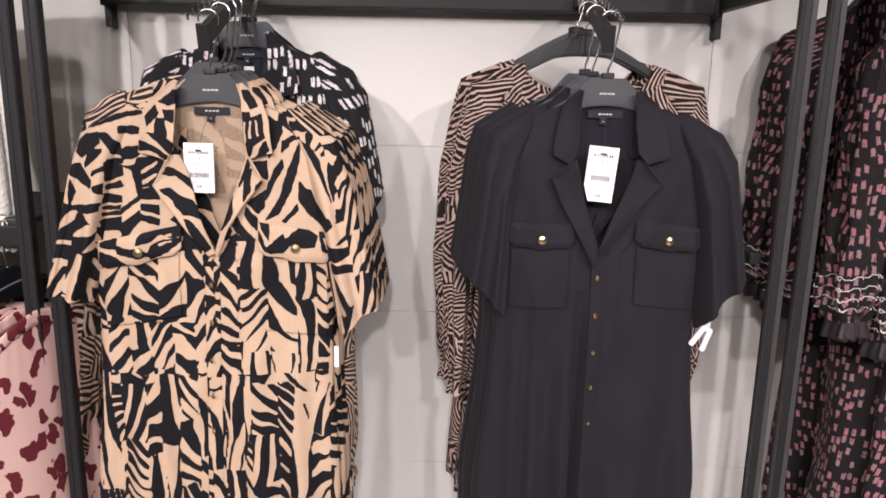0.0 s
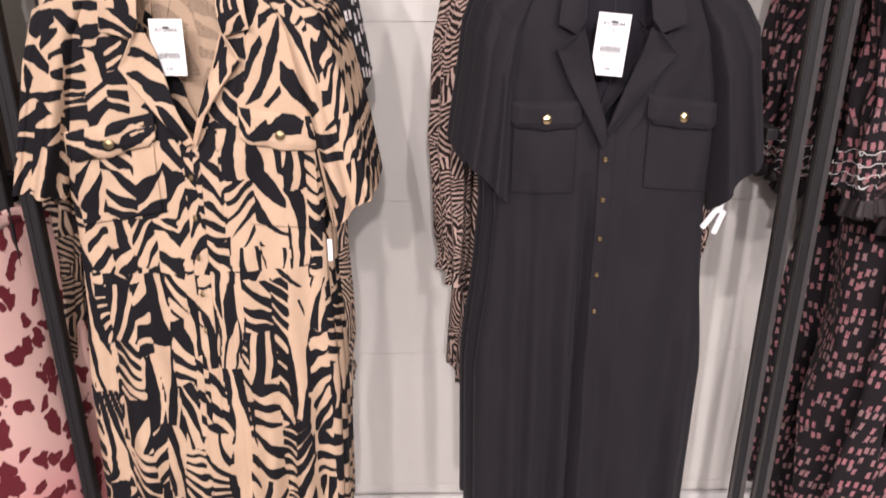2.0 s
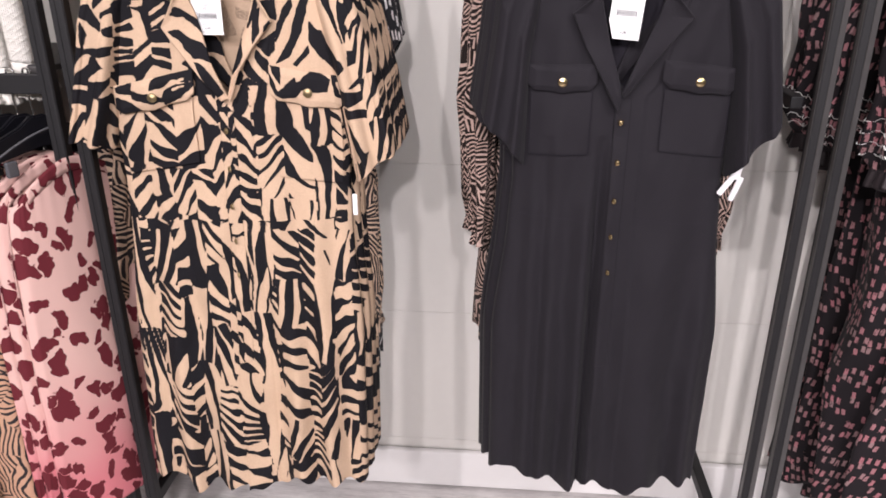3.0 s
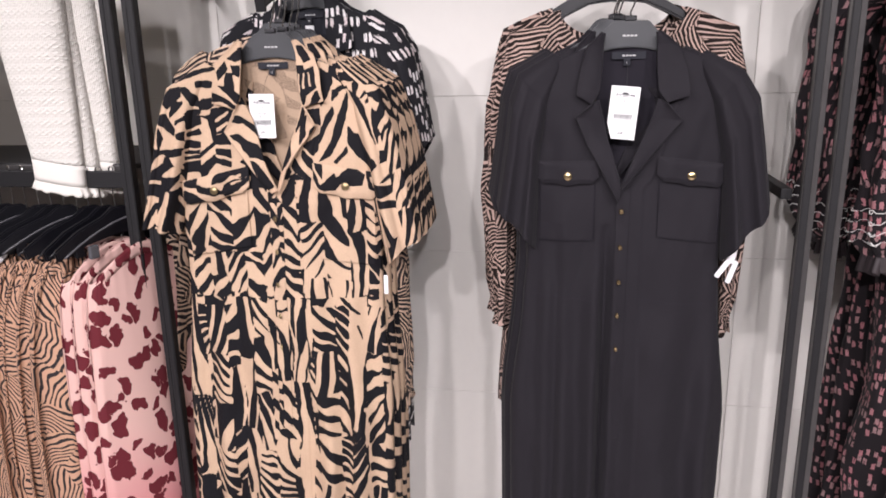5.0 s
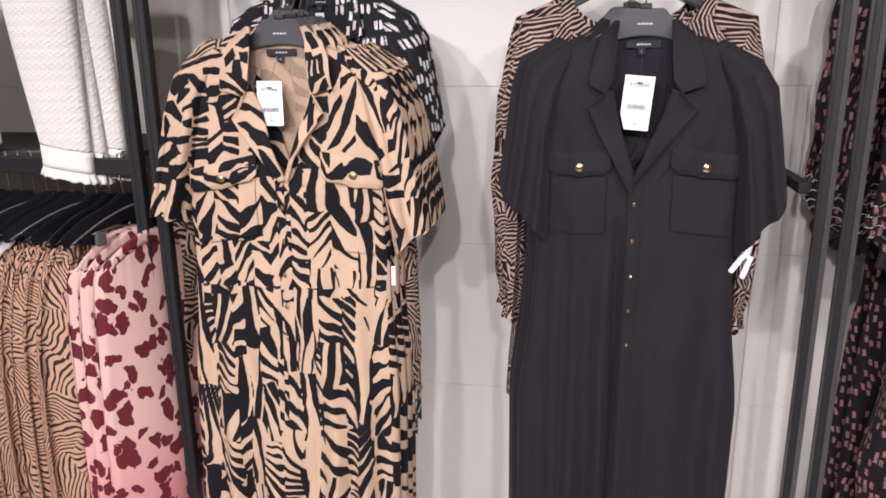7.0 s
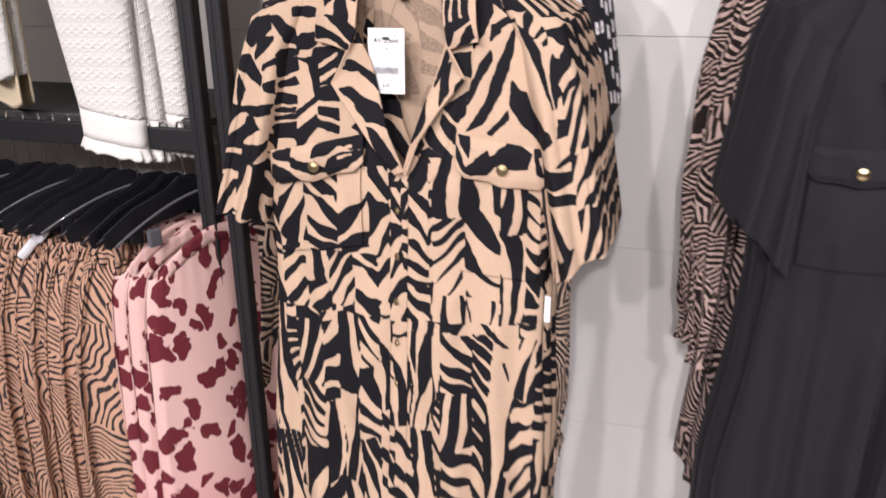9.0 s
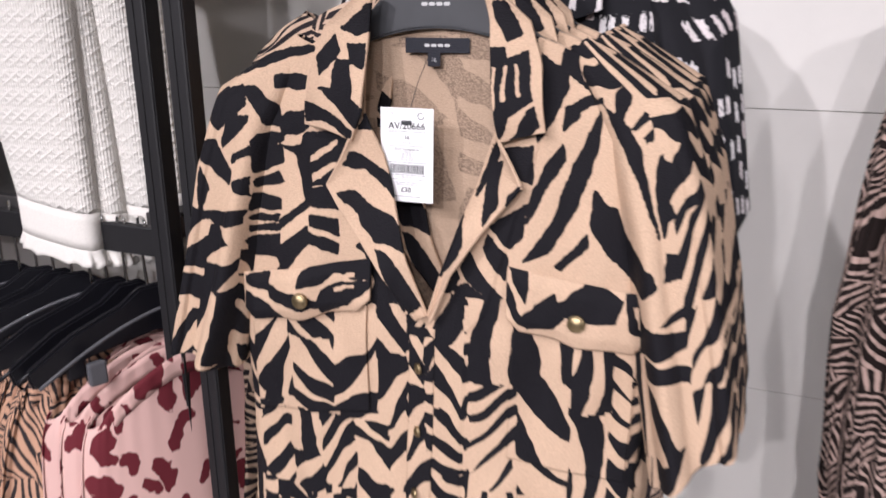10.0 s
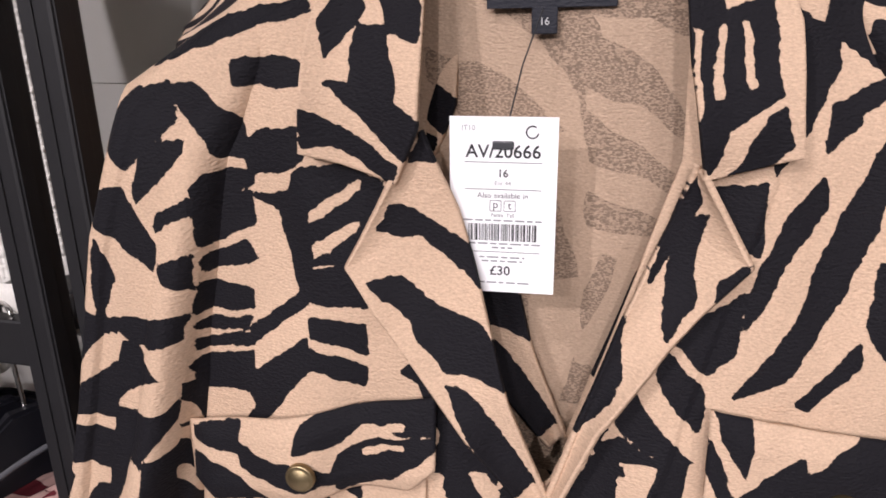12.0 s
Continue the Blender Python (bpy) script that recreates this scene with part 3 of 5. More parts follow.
LEAVES_AND_COLLAR_SHADE = [
    [(0.101, -0.035), (0.114, -0.027), (0.121, -0.052), (0.115, -0.079), (0.104, -0.092), (0.102, -0.063)],
    [(0.123, -0.102), (0.126, -0.115), (0.113, -0.136), (0.096, -0.173), (0.096, -0.156), (0.109, -0.122)],
    [(0.154, -0.072), (0.154, -0.096), (0.149, -0.121), (0.136, -0.161), (0.116, -0.198), (0.094, -0.209), (0.119, -0.169), (0.128, -0.135), (0.14, -0.105)],
    [(0.153, -0.141), (0.161, -0.155), (0.172, -0.157), (0.178, -0.174), (0.174, -0.204), (0.166, -0.197), (0.151, -0.171)],
    [(0.149, -0.181), (0.149, -0.193), (0.128, -0.214), (0.123, -0.211)],
    # shadow of the collar, drawn as one more black shape
    [(0.073, -0.108), (0.098, -0.104), (0.098, -0.138), (0.083, -0.13)]]
LEAVES_SIDE = [
    [(0.129, -0.077), (0.13, -0.067), (0.157, -0.054), (0.176, -0.082), (0.188, -0.101), (0.21, -0.176), (0.186, -0.119), (0.166, -0.085), (0.155, -0.063)],
    [(0.181, -0.052), (0.206, -0.077), (0.206, -0.095), (0.183, -0.065)],
    [(0.17, -0.189), (0.206, -0.205), (0.214, -0.225), (0.186, -0.216)],
    [(0.101, -0.017), (0.117, -0.026), (0.125, -0.053), (0.111, -0.085), (0.101, -0.1), (0.104, -0.054)],
    [(0.205, -0.1), (0.217, -0.116), (0.22, -0.151), (0.214, -0.174), (0.204, -0.135)],
    [(0.123, -0.09), (0.124, -0.071), (0.133, -0.067), (0.136, -0.078)],
    [(0.153, -0.141), (0.178, -0.171), (0.184, -0.181), (0.209, -0.212), (0.204, -0.232), (0.179, -0.209), (0.166, -0.184)]]
PLACKET_FANS = [
    [(0.043, -0.203), (0.055, -0.223), (0.077, -0.246), (0.064, -0.244), (0.042, -0.229), (0.036, -0.219)],
    [(0.06, -0.186), (0.08, -0.207), (0.078, -0.227), (0.067, -0.215), (0.058, -0.199)],
    [(0.062, -0.178), (0.094, -0.156), (0.092, -0.186), (0.081, -0.198)],
    [(0.028, -0.24), (0.042, -0.234), (0.079, -0.255), (0.052, -0.264), (0.032, -0.249)],
    [(-0.038, -0.228), (-0.02, -0.252), (-0.002, -0.274), (-0.036, -0.28)],
    [(-0.054, -0.252), (-0.044, -0.232), (-0.035, -0.249), (-0.045, -0.281), (-0.055, -0.283)],
    [(0.015, -0.244), (0.03, -0.222), (0.035, -0.229), (0.018, -0.255)],
    [(0.011, -0.26), (0.023, -0.253), (0.024, -0.271), (0.01, -0.273)],
    [(-0.062, -0.218), (-0.047, -0.214), (-0.035, -0.23), (-0.046, -0.251), (-0.052, -0.239)]]
COLLAR_WEST = [
    [(-0.087, -0.033), (-0.073, -0.036), (-0.068, -0.058), (-0.068, -0.068), (-0.053, -0.077), (-0.053, -0.089), (-0.063, -0.093), (-0.082, -0.076), (-0.103, -0.059), (-0.091, -0.06)],
    [(-0.075, -0.02), (-0.056, -0.021), (-0.057, -0.041), (-0.071, -0.036)],
    [(-0.115, -0.072), (-0.104, -0.075), (-0.067, -0.097), (-0.069, -0.105), (-0.083, -0.096), (-0.097, -0.088), (-0.116, -0.088)],
    [(-0.083, -0.006), (-0.057, 0.014), (-0.042, 0.016), (-0.05, -0.006), (-0.066, -0.012)],
    [(-0.106, -0.031), (-0.089, -0.012), (-0.084, -0.027), (-0.102, -0.047)]]
COLLAR_EAST = [
    [(0.059, -0.022), (0.07, -0.022), (0.073, -0.032), (0.091, -0.024), (0.097, -0.064), (0.087, -0.071), (0.078, -0.078), (0.071, -0.096), (0.065, -0.09), (0.061, -0.065)],
    [(0.094, -0.073), (0.099, -0.07), (0.104, -0.085), (0.09, -0.099), (0.077, -0.1), (0.085, -0.092)],
    [(0.058, 0.017), (0.072, 0.015), (0.085, -0.011), (0.073, -0.016), (0.062, 0)]]
COLLAR_EAST_CUT = [
    [(0.071, -0.036), (0.074, -0.035), (0.074, -0.066), (0.07, -0.066)],
    [(0.08, -0.035), (0.083, -0.035), (0.088, -0.061), (0.084, -0.062)],
    [(0.061, -0.038), (0.064, -0.038), (0.066, -0.083), (0.063, -0.067)]]
LAPEL_WEST = [
    [(-0.054, -0.077), (-0.046, -0.093), (-0.063, -0.094)],
    [(-0.073, -0.116), (-0.062, -0.119), (-0.03, -0.14), (-0.025, -0.158), (-0.057, -0.132), (-0.08, -0.129)],
    [(-0.085, -0.156), (-0.069, -0.153), (-0.049, -0.168), (-0.027, -0.175), (-0.007, -0.209), (-0.027, -0.2), (-0.044, -0.199), (-0.06, -0.182), (-0.063, -0.173)],
    [(-0.045, -0.207), (-0.035, -0.209), (-0.022, -0.222), (-0, -0.258), (-0.013, -0.267), (-0.028, -0.24)]]
LAPEL_EAST = [
    [(0.067, -0.1), (0.071, -0.111), (0.063, -0.129), (0.05, -0.149), (0.057, -0.124)],
    [(0.067, -0.122), (0.074, -0.117), (0.069, -0.136), (0.071, -0.155), (0.06, -0.175), (0.057, -0.158), (0.06, -0.137)],
    [(0.039, -0.165), (0.037, -0.182), (0.04, -0.197), (0.03, -0.214), (0.018, -0.225), (0.029, -0.189)],
    [(0.082, -0.148), (0.091, -0.138), (0.093, -0.151), (0.078, -0.159)]]
FLAP_WEST = [
    [(-0.196, -0.252), (-0.164, -0.244), (-0.168, -0.262), (-0.195, -0.26)],
    [(-0.167, -0.255), (-0.155, -0.259), (-0.121, -0.263), (-0.107, -0.271), (-0.127, -0.276), (-0.163, -0.27)],
    [(-0.197, -0.269), (-0.171, -0.275), (-0.15, -0.289), (-0.171, -0.3), (-0.202, -0.297)],
    [(-0.13, -0.253), (-0.124, -0.237), (-0.102, -0.225), (-0.047, -0.207), (-0.047, -0.235), (-0.068, -0.239), (-0.093, -0.236), (-0.106, -0.247)],
    [(-0.107, -0.256), (-0.093, -0.247), (-0.052, -0.239), (-0.044, -0.218), (-0.044, -0.238), (-0.078, -0.266), (-0.109, -0.279), (-0.111, -0.267)]]
FLAP_WEST_CUT = [
    [(-0.1, -0.245), (-0.093, -0.238), (-0.067, -0.232), (-0.068, -0.237)],
    [(-0.094, -0.251), (-0.068, -0.244), (-0.068, -0.247), (-0.094, -0.256)],
    [(-0.098, -0.22), (-0.073, -0.215), (-0.073, -0.221), (-0.095, -0.227)]]
FLAP_EAST = [
    [(0.082, -0.225), (0.088, -0.238), (0.098, -0.265), (0.092, -0.261), (0.083, -0.243)],
    [(0.084, -0.207), (0.1, -0.214), (0.1, -0.242), (0.09, -0.225)],
    [(0.096, -0.256), (0.125, -0.232), (0.128, -0.242), (0.155, -0.22), (0.183, -0.237), (0.179, -0.257), (0.153, -0.257), (0.135, -0.253), (0.125, -0.265), (0.101, -0.267)],
    [(0.187, -0.231), (0.208, -0.232), (0.205, -0.24), (0.192, -0.242), (0.2, -0.27), (0.192, -0.266)]]


def zebra_front(x, z, seed):
    """The print of the two fronts: drawn shapes on chest and pockets, fans of stripes elsewhere."""
    small = zebra_ink(x, z, seed, 0.040, 0.085, 0.74, (10, 48), 0.22) - 0.02
    large = zebra_ink(x, z, seed + 1, 0.052, 0.105, 0.80, (28, 58), 0.70) - 0.10
    skirt = zebra_ink(x, z, seed + 2, 0.048, 0.125, 0.78, (18, 52), 0.34) - 0.05
    long = zebra_ink(x, z, seed + 5, 0.058, 0.200, 0.72, (38, 60), 0.85) - 0.12
    strip = np.sin(x * 52 + 0.9 * wiggle(x * 4, z * 7, seed + 6))
    f = np.where(z < -0.50, np.where(strip > 0.55, long, skirt), np.where(x > 0.045, large, small))
    f = np.where((z < -0.255) & (z > -0.50) & (x > 0.180), small, f)
    pocket = zebra_ink(x, z, seed + 8, 0.050, 0.100, 0.80, (34, 60), 0.45) - 0.08
    f = np.where((z < -0.262) & (z > -0.40) & (x < -0.02), pocket, f)
    zones = (((x > -0.215) & (x < 0.0) & (z > -0.262), YOKE_HIGH + YOKE_LOW + SHOULDER_WEST + PLACKET_FANS, YOKE_HIGH_CUT),
             ((x > 0.0) & (x < 0.215) & (z > -0.245) & (z < 0.05 - 0.75 * x), LEAVES_AND_COLLAR_SHADE + LEAVES_SIDE + PLACKET_FANS, ()))
    for where, black, bare in zones:
        f = np.where(where, cut_print(x, z, black, bare, seed), f)
    return f


# ---- shirt dresses ----
class Shirt:
    """Cut of a short-sleeved midi shirt dress on a hanger; origin where collar meets shoulder, front towards -y."""

    def __init__(self, length, vee, seed, widths, folds=1.0, neck=0.062, crease=0.0, roll_at=0.095):
        self.length, self.vee, self.seed, self.folds, self.neck = length, vee, seed, folds, neck
        self.zs, self.ws = widths
        self.crease, self.roll_at, self.back_rise, self.skew = crease, roll_at, 0.018, 0.0

    def half(self, z):
        return lerp_table(z, self.zs, self.ws)

    def drop(self, x):
        return 0.062 * np.clip((np.abs(x) - self.neck) / 0.145, 0, 1.3) ** 1.15

    def y(self, x, z, back=False):
        w = self.half(z)
        r = np.clip(np.abs(x) / w, 0, 1)
        d = lerp_table(z, [0.02, -0.10, -0.30, -0.5, -self.length], [0.010, 0.028, 0.038, 0.036, 0.050])
        y = -d * (1 - r ** 2.8) ** (1 / 2.2)
        if back:
            return -y * 0.30 + 0.001
        low = np.clip((-z - 0.34) / (self.length - 0.34), 0, 1)
        fold = np.sin(x * 62 + 1.2 * np.sin(x * 23 + self.seed) + 2.0 * wiggle(x * 5, z * 3, self.seed)) * (0.002 + 0.015 * low ** 1.1)
        soft = wiggle(x * 22, z * 9, self.seed + 9) * 0.0060 + wiggle(x * 55, z * 30, self.seed + 10) * 0.0012
        soft = soft + self.crease * low ** 0.5 * (1.5 * np.exp(-((x + 0.030) / 0.010) ** 2) - 0.4 * np.exp(-((x + 0.006) / 0.016) ** 2) + 0.7 * np.exp(-((x + 0.125) / 0.012) ** 2) - 0.4 * np.exp(-((x + 0.150) / 0.015) ** 2))
        return y + (fold * self.folds + soft) * np.clip((1 - r) * 6, 0.12, 1)

    def inner(self, z):
        f = np.clip((z + self.vee) / (self.vee - self.roll_at), 0, 1)
        return self.neck * f ** 0.95

    def front_half(self, side, nu, nv):
        q = np.linspace(0, 1, nv)[:, None] ** 1.0
        s = np.linspace(0, 1, nu)[None, :]
        z0 = -self.length * q + 0 * s
        xi = self.inner(z0) - np.where(z0 < -self.vee, 0.014, 0.014 * np.clip(1 - (z0 + self.vee) / 0.02, 0, 1))
        x = xi + (self.half(z0) - xi) * s
        hem = np.clip((q - 0.93) / 0.07, 0, 1)
        z = z0 - self.drop(x) * np.exp(z0 / 0.20) + hem * (0.012 * np.sin(x * 27 * side + self.seed + 2 * side) + 0.007 * np.sin(x * 71 + 1) + 0.006 * np.sin(x * 123 + self.seed))
        over = -0.003 if side > 0 else 0.0
        y = self.y(x * side, np.minimum(z, 0.0)) + over * (s < 0.25)
        return np.stack([x * side + self.skew * np.minimum(z + 0.25, 0), y, z], -1)

    def back_sheet(self, nu, nv):
        q = np.linspace(0, 1, nv)[:, None]
        s = np.linspace(-1, 1, nu)[None, :]
        z0 = -self.length * q + 0 * s
        x = self.half(z0) * s
        z = z0 - self.drop(x) * np.exp(z0 / 0.20) + self.back_rise * np.exp(z0 / (0.03 + abs(min(self.back_rise, 0)))) * np.clip(1 - (x / self.neck) ** 2, 0, 1) ** 0.5
        y = self.y(x, np.minimum(z, 0.0), True) + 0.003 * wiggle(x * 30, z * 14, 5)
        return np.stack([x + self.skew * np.minimum(z + 0.25, 0), y, z], -1)

    def sleeve(self, side, outer, inner, nu=72, nv=70, ahead=0.010):
        v = np.linspace(0, 1, nv)
        k = np.linspace(0, 1, len(outer))
        eo = np.stack([lerp_table(v, k, [p[i] for p in outer]) for i in (0, 1)], -1)
        ei = np.stack([lerp_table(v, k, [p[i] for p in inner]) for i in (0, 1)], -1)
        mid, span = (eo + ei) / 2, (eo - ei) / 2
        a = np.linspace(0, 2 * np.pi, nu, endpoint=False)[None, :]
        depth = lerp_table(v, [0, 0.12, 0.5, 1], [0.008, 0.022, 0.036, 0.042])[:, None]
        wave = np.sin(a * 5 + 1.5 * v[:, None] + self.seed)
        rip = 1 + 0.30 * np.sign(wave) * np.abs(wave) ** 0.6 * v[:, None] + 0.08 * np.sin(a * 9 + 3 * v[:, None]) * v[:, None]
        cx = np.sign(np.cos(a)) * np.abs(np.cos(a)) ** 0.8
        x = mid[:, :1] + span[:, :1] * cx * (0.97 + 0.03 * rip)
        z = mid[:, 1:] + span[:, 1:] * cx + 0.004 * np.sin(a * 3 + self.seed) * v[:, None]
        y = -depth * np.sin(a) * rip - ahead * np.clip(v[:, None] * 3, 0, 1)
        return np.stack([x * side, y, z], -1)

    def patch(self, x0, x1, ztop, zlow, nu=26, nv=20, off=0.004, tilt=0.0, puff=0.0):
        """A piece that lies on the front: ztop and zlow may be functions of the run across."""
        s = np.linspace(0, 1, nu)[None, :]
        q = np.linspace(0, 1, nv)[:, None]
        x = x0 + (x1 - x0) * s + 0 * q
        zt = ztop(s) if callable(ztop) else ztop + 0 * s
        zl = zlow(s) if callable(zlow) else zlow + 0 * s
        z = zt + (zl - zt) * q + tilt * (s - 0.5)
        edge = np.clip(np.minimum(np.minimum(s, 1 - s) * 8, np.minimum(q, 1 - q) * 5), 0, 1)
        y = self.y(x, np.minimum(z, -0.001)) - off - puff * edge
        return np.stack([x + self.skew * np.minimum(z + 0.25, 0), y, z], -1)

    def flap_between(self, inner, outer, nu=16, nv=60, off=0.005, roll=0.010, curl=0.0):
        """Collar or lapel: a turned-back band between two edges given as (x, z) rows."""
        v = np.linspace(0, 1, nv)
        k = np.linspace(0, 1, len(inner))
        ei = np.stack([np.interp(v, k, [p[i] for p in inner]) for i in (0, 1)], -1)[:, None, :]
        k = np.linspace(0, 1, len(outer))
        eo = np.stack([np.interp(v, k, [p[i] for p in outer]) for i in (0, 1)], -1)[:, None, :]
        s = np.linspace(0, 1, nu)[None, :, None]
        p = ei + (eo - ei) * s
        x, z = p[..., 0], p[..., 1]
        lift = off + roll * (1 - s[..., 0]) ** 2 + curl * s[..., 0] ** 1.5 + 0.003 * np.sin(v[:, None] * 7 + self.seed)
        base = self.y(x, np.minimum(z, -0.001))
        return np.stack([x, base - lift, z], -1)


def sew_on(ob_parent, name, P, material, printed, seed, label="", thick=0.0022, black=None, bare=()):
    ink = None
    if printed:
        ink = cut_print(P[..., 0], P[..., 2], black, bare, seed) if black else zebra_front(P[..., 0], P[..., 2], 11)
    return grid(name, P, material, ob_parent, label, False, ink, thick)


def make_tag(parent, at, size, tilt, code, number, price, full):
    """The price card: its own mesh with raised print on it."""
    w, h = size
    tag = part("price_tag", prism([(-w / 2, 0), (w / 2, 0), (w / 2, -h), (-w / 2 + 0.010, -h), (-w / 2, -h + 0.028)], 0.0006, 0), CARD, parent, "white card price tag with black print")
    tag.matrix_basis = pose(*at, 0, tilt, 0)
    y = -0.00045
    writing("code_print", code, 0.0088, (0.0, y, -0.0192), INK, tag, "CENTER", 0.00012)
    writing("price_print", price, 0.0068, (-0.001, y, -h + 0.0090), INK, tag, "CENTER", 0.0001)
    writing("size_print", number, 0.0052, (0.0, y, -0.0285), INK, tag, "CENTER", 0.0001)
    for z in (-0.0215, -0.0346, -0.0660):
        box("rule_line", (w * 0.72, 0.0001, 0.0003), (0, y, z), INK, tag, 0)
    box("fastener", (0.010, 0.0016, 0.0040), (0, y - 0.0006, -0.0132), HANGER, tag, 0.0006, "small dark plastic fastener")
    if full:
        writing("corner_print", "IT10", 0.0036, (-w / 2 + 0.009, y, -0.0065), GREY_INK, tag)
        writing("size_note", "Eur 44", 0.0030, (0, y, -0.0325), GREY_INK, tag)
        writing("range_note", "Also available in", 0.0038, (0, y, -0.0388), INK, tag)
        writing("letter_print", "p", 0.0056, (-0.0034, y, -0.0438), INK, tag)
        writing("letter_print", "t", 0.0056, (0.0034, y, -0.0442), INK, tag)
        writing("range_note", "Petite  Tall", 0.0026, (0, y, -0.0482), INK, tag)
        for x in (-0.0034, 0.0034):
            for sx, sz, wx, wz in ((0, 0.0026, 0.0054, 0.0003), (0, -0.0026, 0.0054, 0.0003), (0.0027, 0, 0.0003, 0.0052), (-0.0027, 0, 0.0003, 0.0052)):
                box("letter_frame", (wx, 0.0001, wz), (x + sx, y, -0.0427 + sz), INK, tag, 0)
    ring = [(0.0135 + 0.0028 * math.cos(radians(a)), y, -0.0070 + 0.0028 * math.sin(radians(a))) for a in range(50, 370, 20)]
    part("round_mark", tube(ring, 0.0004, 5), INK, tag)
    rng = random.Random(4)
    x = -0.0165
    while x < 0.0165:
        bw = rng.choice((0.0003, 0.0003, 0.0005, 0.0008))
        box("barcode_bar", (bw, 0.0001, 0.0085), (x, y, -0.0560), INK, tag, 0)
        x += bw + rng.choice((0.0003, 0.0004, 0.0006))
    for z, wx in ((-0.0500, 0.038), (-0.0618, 0.037), (-0.0638, 0.010), (-0.0688, 0.022), (-0.0708, 0.020), (-h + 0.0050, 0.028)):
        xx = -wx / 2
        while xx < wx / 2 - 0.0006:
            ww = min(rng.uniform(0.002, 0.006), wx / 2 - xx)
            box("small_print", (ww, 0.0001, 0.0008), (xx + ww / 2, y, z), GREY_INK, tag, 0)
            xx += ww + 0.0012
    return tag


def make_shirt_dress(m, cut, cloth, inside, printed, label, group, metal, seed, sleeves, pockets, number, necks, fine=1.0, ahead=0.010):
    d = thing("shirt_dress", m, label, "dress", group)
    nu, nv = (int(100 * fine), int(520 * fine)) if printed else (56, 220)
    for side, name in ((-1, "front_panel"), (1, "front_panel")):
        P = cut.front_half(side, nu, nv)
        ink = zebra_front(P[..., 0], P[..., 2], seed) if printed else None
        grid(name, P, cloth, d, "", False, ink, 0.0016)
    B = cut.back_sheet(int(120 * fine), int(300 * fine))
    grid("back_panel", B, inside, d, "duller inside of the back", False, zebra_ink(B[..., 0], B[..., 2], seed + 40, 0.085, 0.07, 1.0, (15, 40), 0.1) - 0.1 if printed else None, 0.0016)
    # sleeves
    for side in (-1, 1):
        P = cut.sleeve(side, *sleeves[(side + 1) // 2], *((int(150 * fine), int(170 * fine)) if printed else (90, 80)), ahead)
        ink = None
        if printed:
            a = np.linspace(0, 2 * np.pi, P.shape[1], endpoint=False)[None, :]
            run = np.linspace(0, 0.385, P.shape[0])[:, None]
            ink = zebra_ink(a * 0.055 + 0 * run, -run + 0 * a, seed + 7 * side + 20, 0.045, 0.085, 0.85, (8, 50), 0.3) - 0.02
            upper = np.linspace(0, 1, P.shape[0])[:, None] < 0.60
            if side < 0:
                drawn = cut_print(P[..., 0], P[..., 2], SHOULDER_WEST + YOKE_HIGH + YOKE_LOW, (), seed)
                ink = np.where((np.sin(a) > -0.2) & upper, drawn, ink)
            else:
                drawn = cut_print(P[..., 0], P[..., 2], LEAVES_SIDE + LEAVES_AND_COLLAR_SHADE, (), seed)
                ink = np.where((np.sin(a) > -0.2) & upper & (P[..., 2] < 0.05 - 0.75 * P[..., 0]) & (P[..., 0] < 0.216), drawn, ink)
        s = grid("sleeve", P, cloth, d, "", True, ink, 0.0016)
        hem = P[-5]
        if not printed:
            part("cuff_stitching", tube([tuple(p + np.array([0, -0.0006 if p[1] < 0 else 0.0006, 0])) for p in hem], 0.0007, 5), NAVY_IN, s)
    # turned collar and lapels
    ve = cut.vee
    for side, (ci, co, li, lo) in zip((-1, 1), necks):
        P = cut.flap_between(ci, co, 44, 90, 0.010, 0.010, 0.005)
        ink = cut_print(P[..., 0], P[..., 2], *((COLLAR_WEST, ()) if side < 0 else (COLLAR_EAST, COLLAR_EAST_CUT)), seed) if printed else None
        grid("collar", P, cloth, d, "", False, ink, 0.003)
        P = cut.flap_between(li, lo, 44, 130, 0.006, 0.008, 0.014)
        ink = cut_print(P[..., 0], P[..., 2], LAPEL_WEST if side < 0 else LAPEL_EAST, (), seed) if printed else None
        grid("lapel", P, cloth, d, "", False, ink, 0.003)
    # button band
    P = cut.patch(-0.014, 0.012, -ve - 0.002, -0.80, 14, 260, 0.0042)
    grid("button_band", P, cloth, d, "", False, zebra_front(P[..., 0] - 0.02, P[..., 2] + 0.03, seed) if printed else None, 0.0022)
    # pockets with buttoned flaps
    for k, (x0, x1, za, zb, tall, deep) in enumerate(pockets):
        P = cut.patch(x0 + 0.006, x1 - 0.006, (za + zb) / 2 - 0.012, (za + zb) / 2 - deep, 64, 64, 0.0034, (zb - za) * 0.8)
        sew_on(d, "pocket", P, cloth, printed, seed + 70 + k)
        seam = [tuple(p + np.array([0, -0.0012, 0])) for p in np.concatenate([P[:, 0], P[-1], P[::-1, -1]])[::3]]
        if not printed:
            part("pocket_seam", tube(seam, 0.0008, 5), NAVY_IN, d)
        low = lambda s, z=(za + zb) / 2 - tall: z - 0.004 * np.clip(1 - np.abs(s - 0.5) * 6, 0, 1) + 0.012 * np.clip((np.abs(s - 0.5) - 0.40) / 0.1, 0, 1)
        P = cut.patch(x0, x1, (za + zb) / 2, low, 70, 30, 0.0095, zb - za, 0.004)
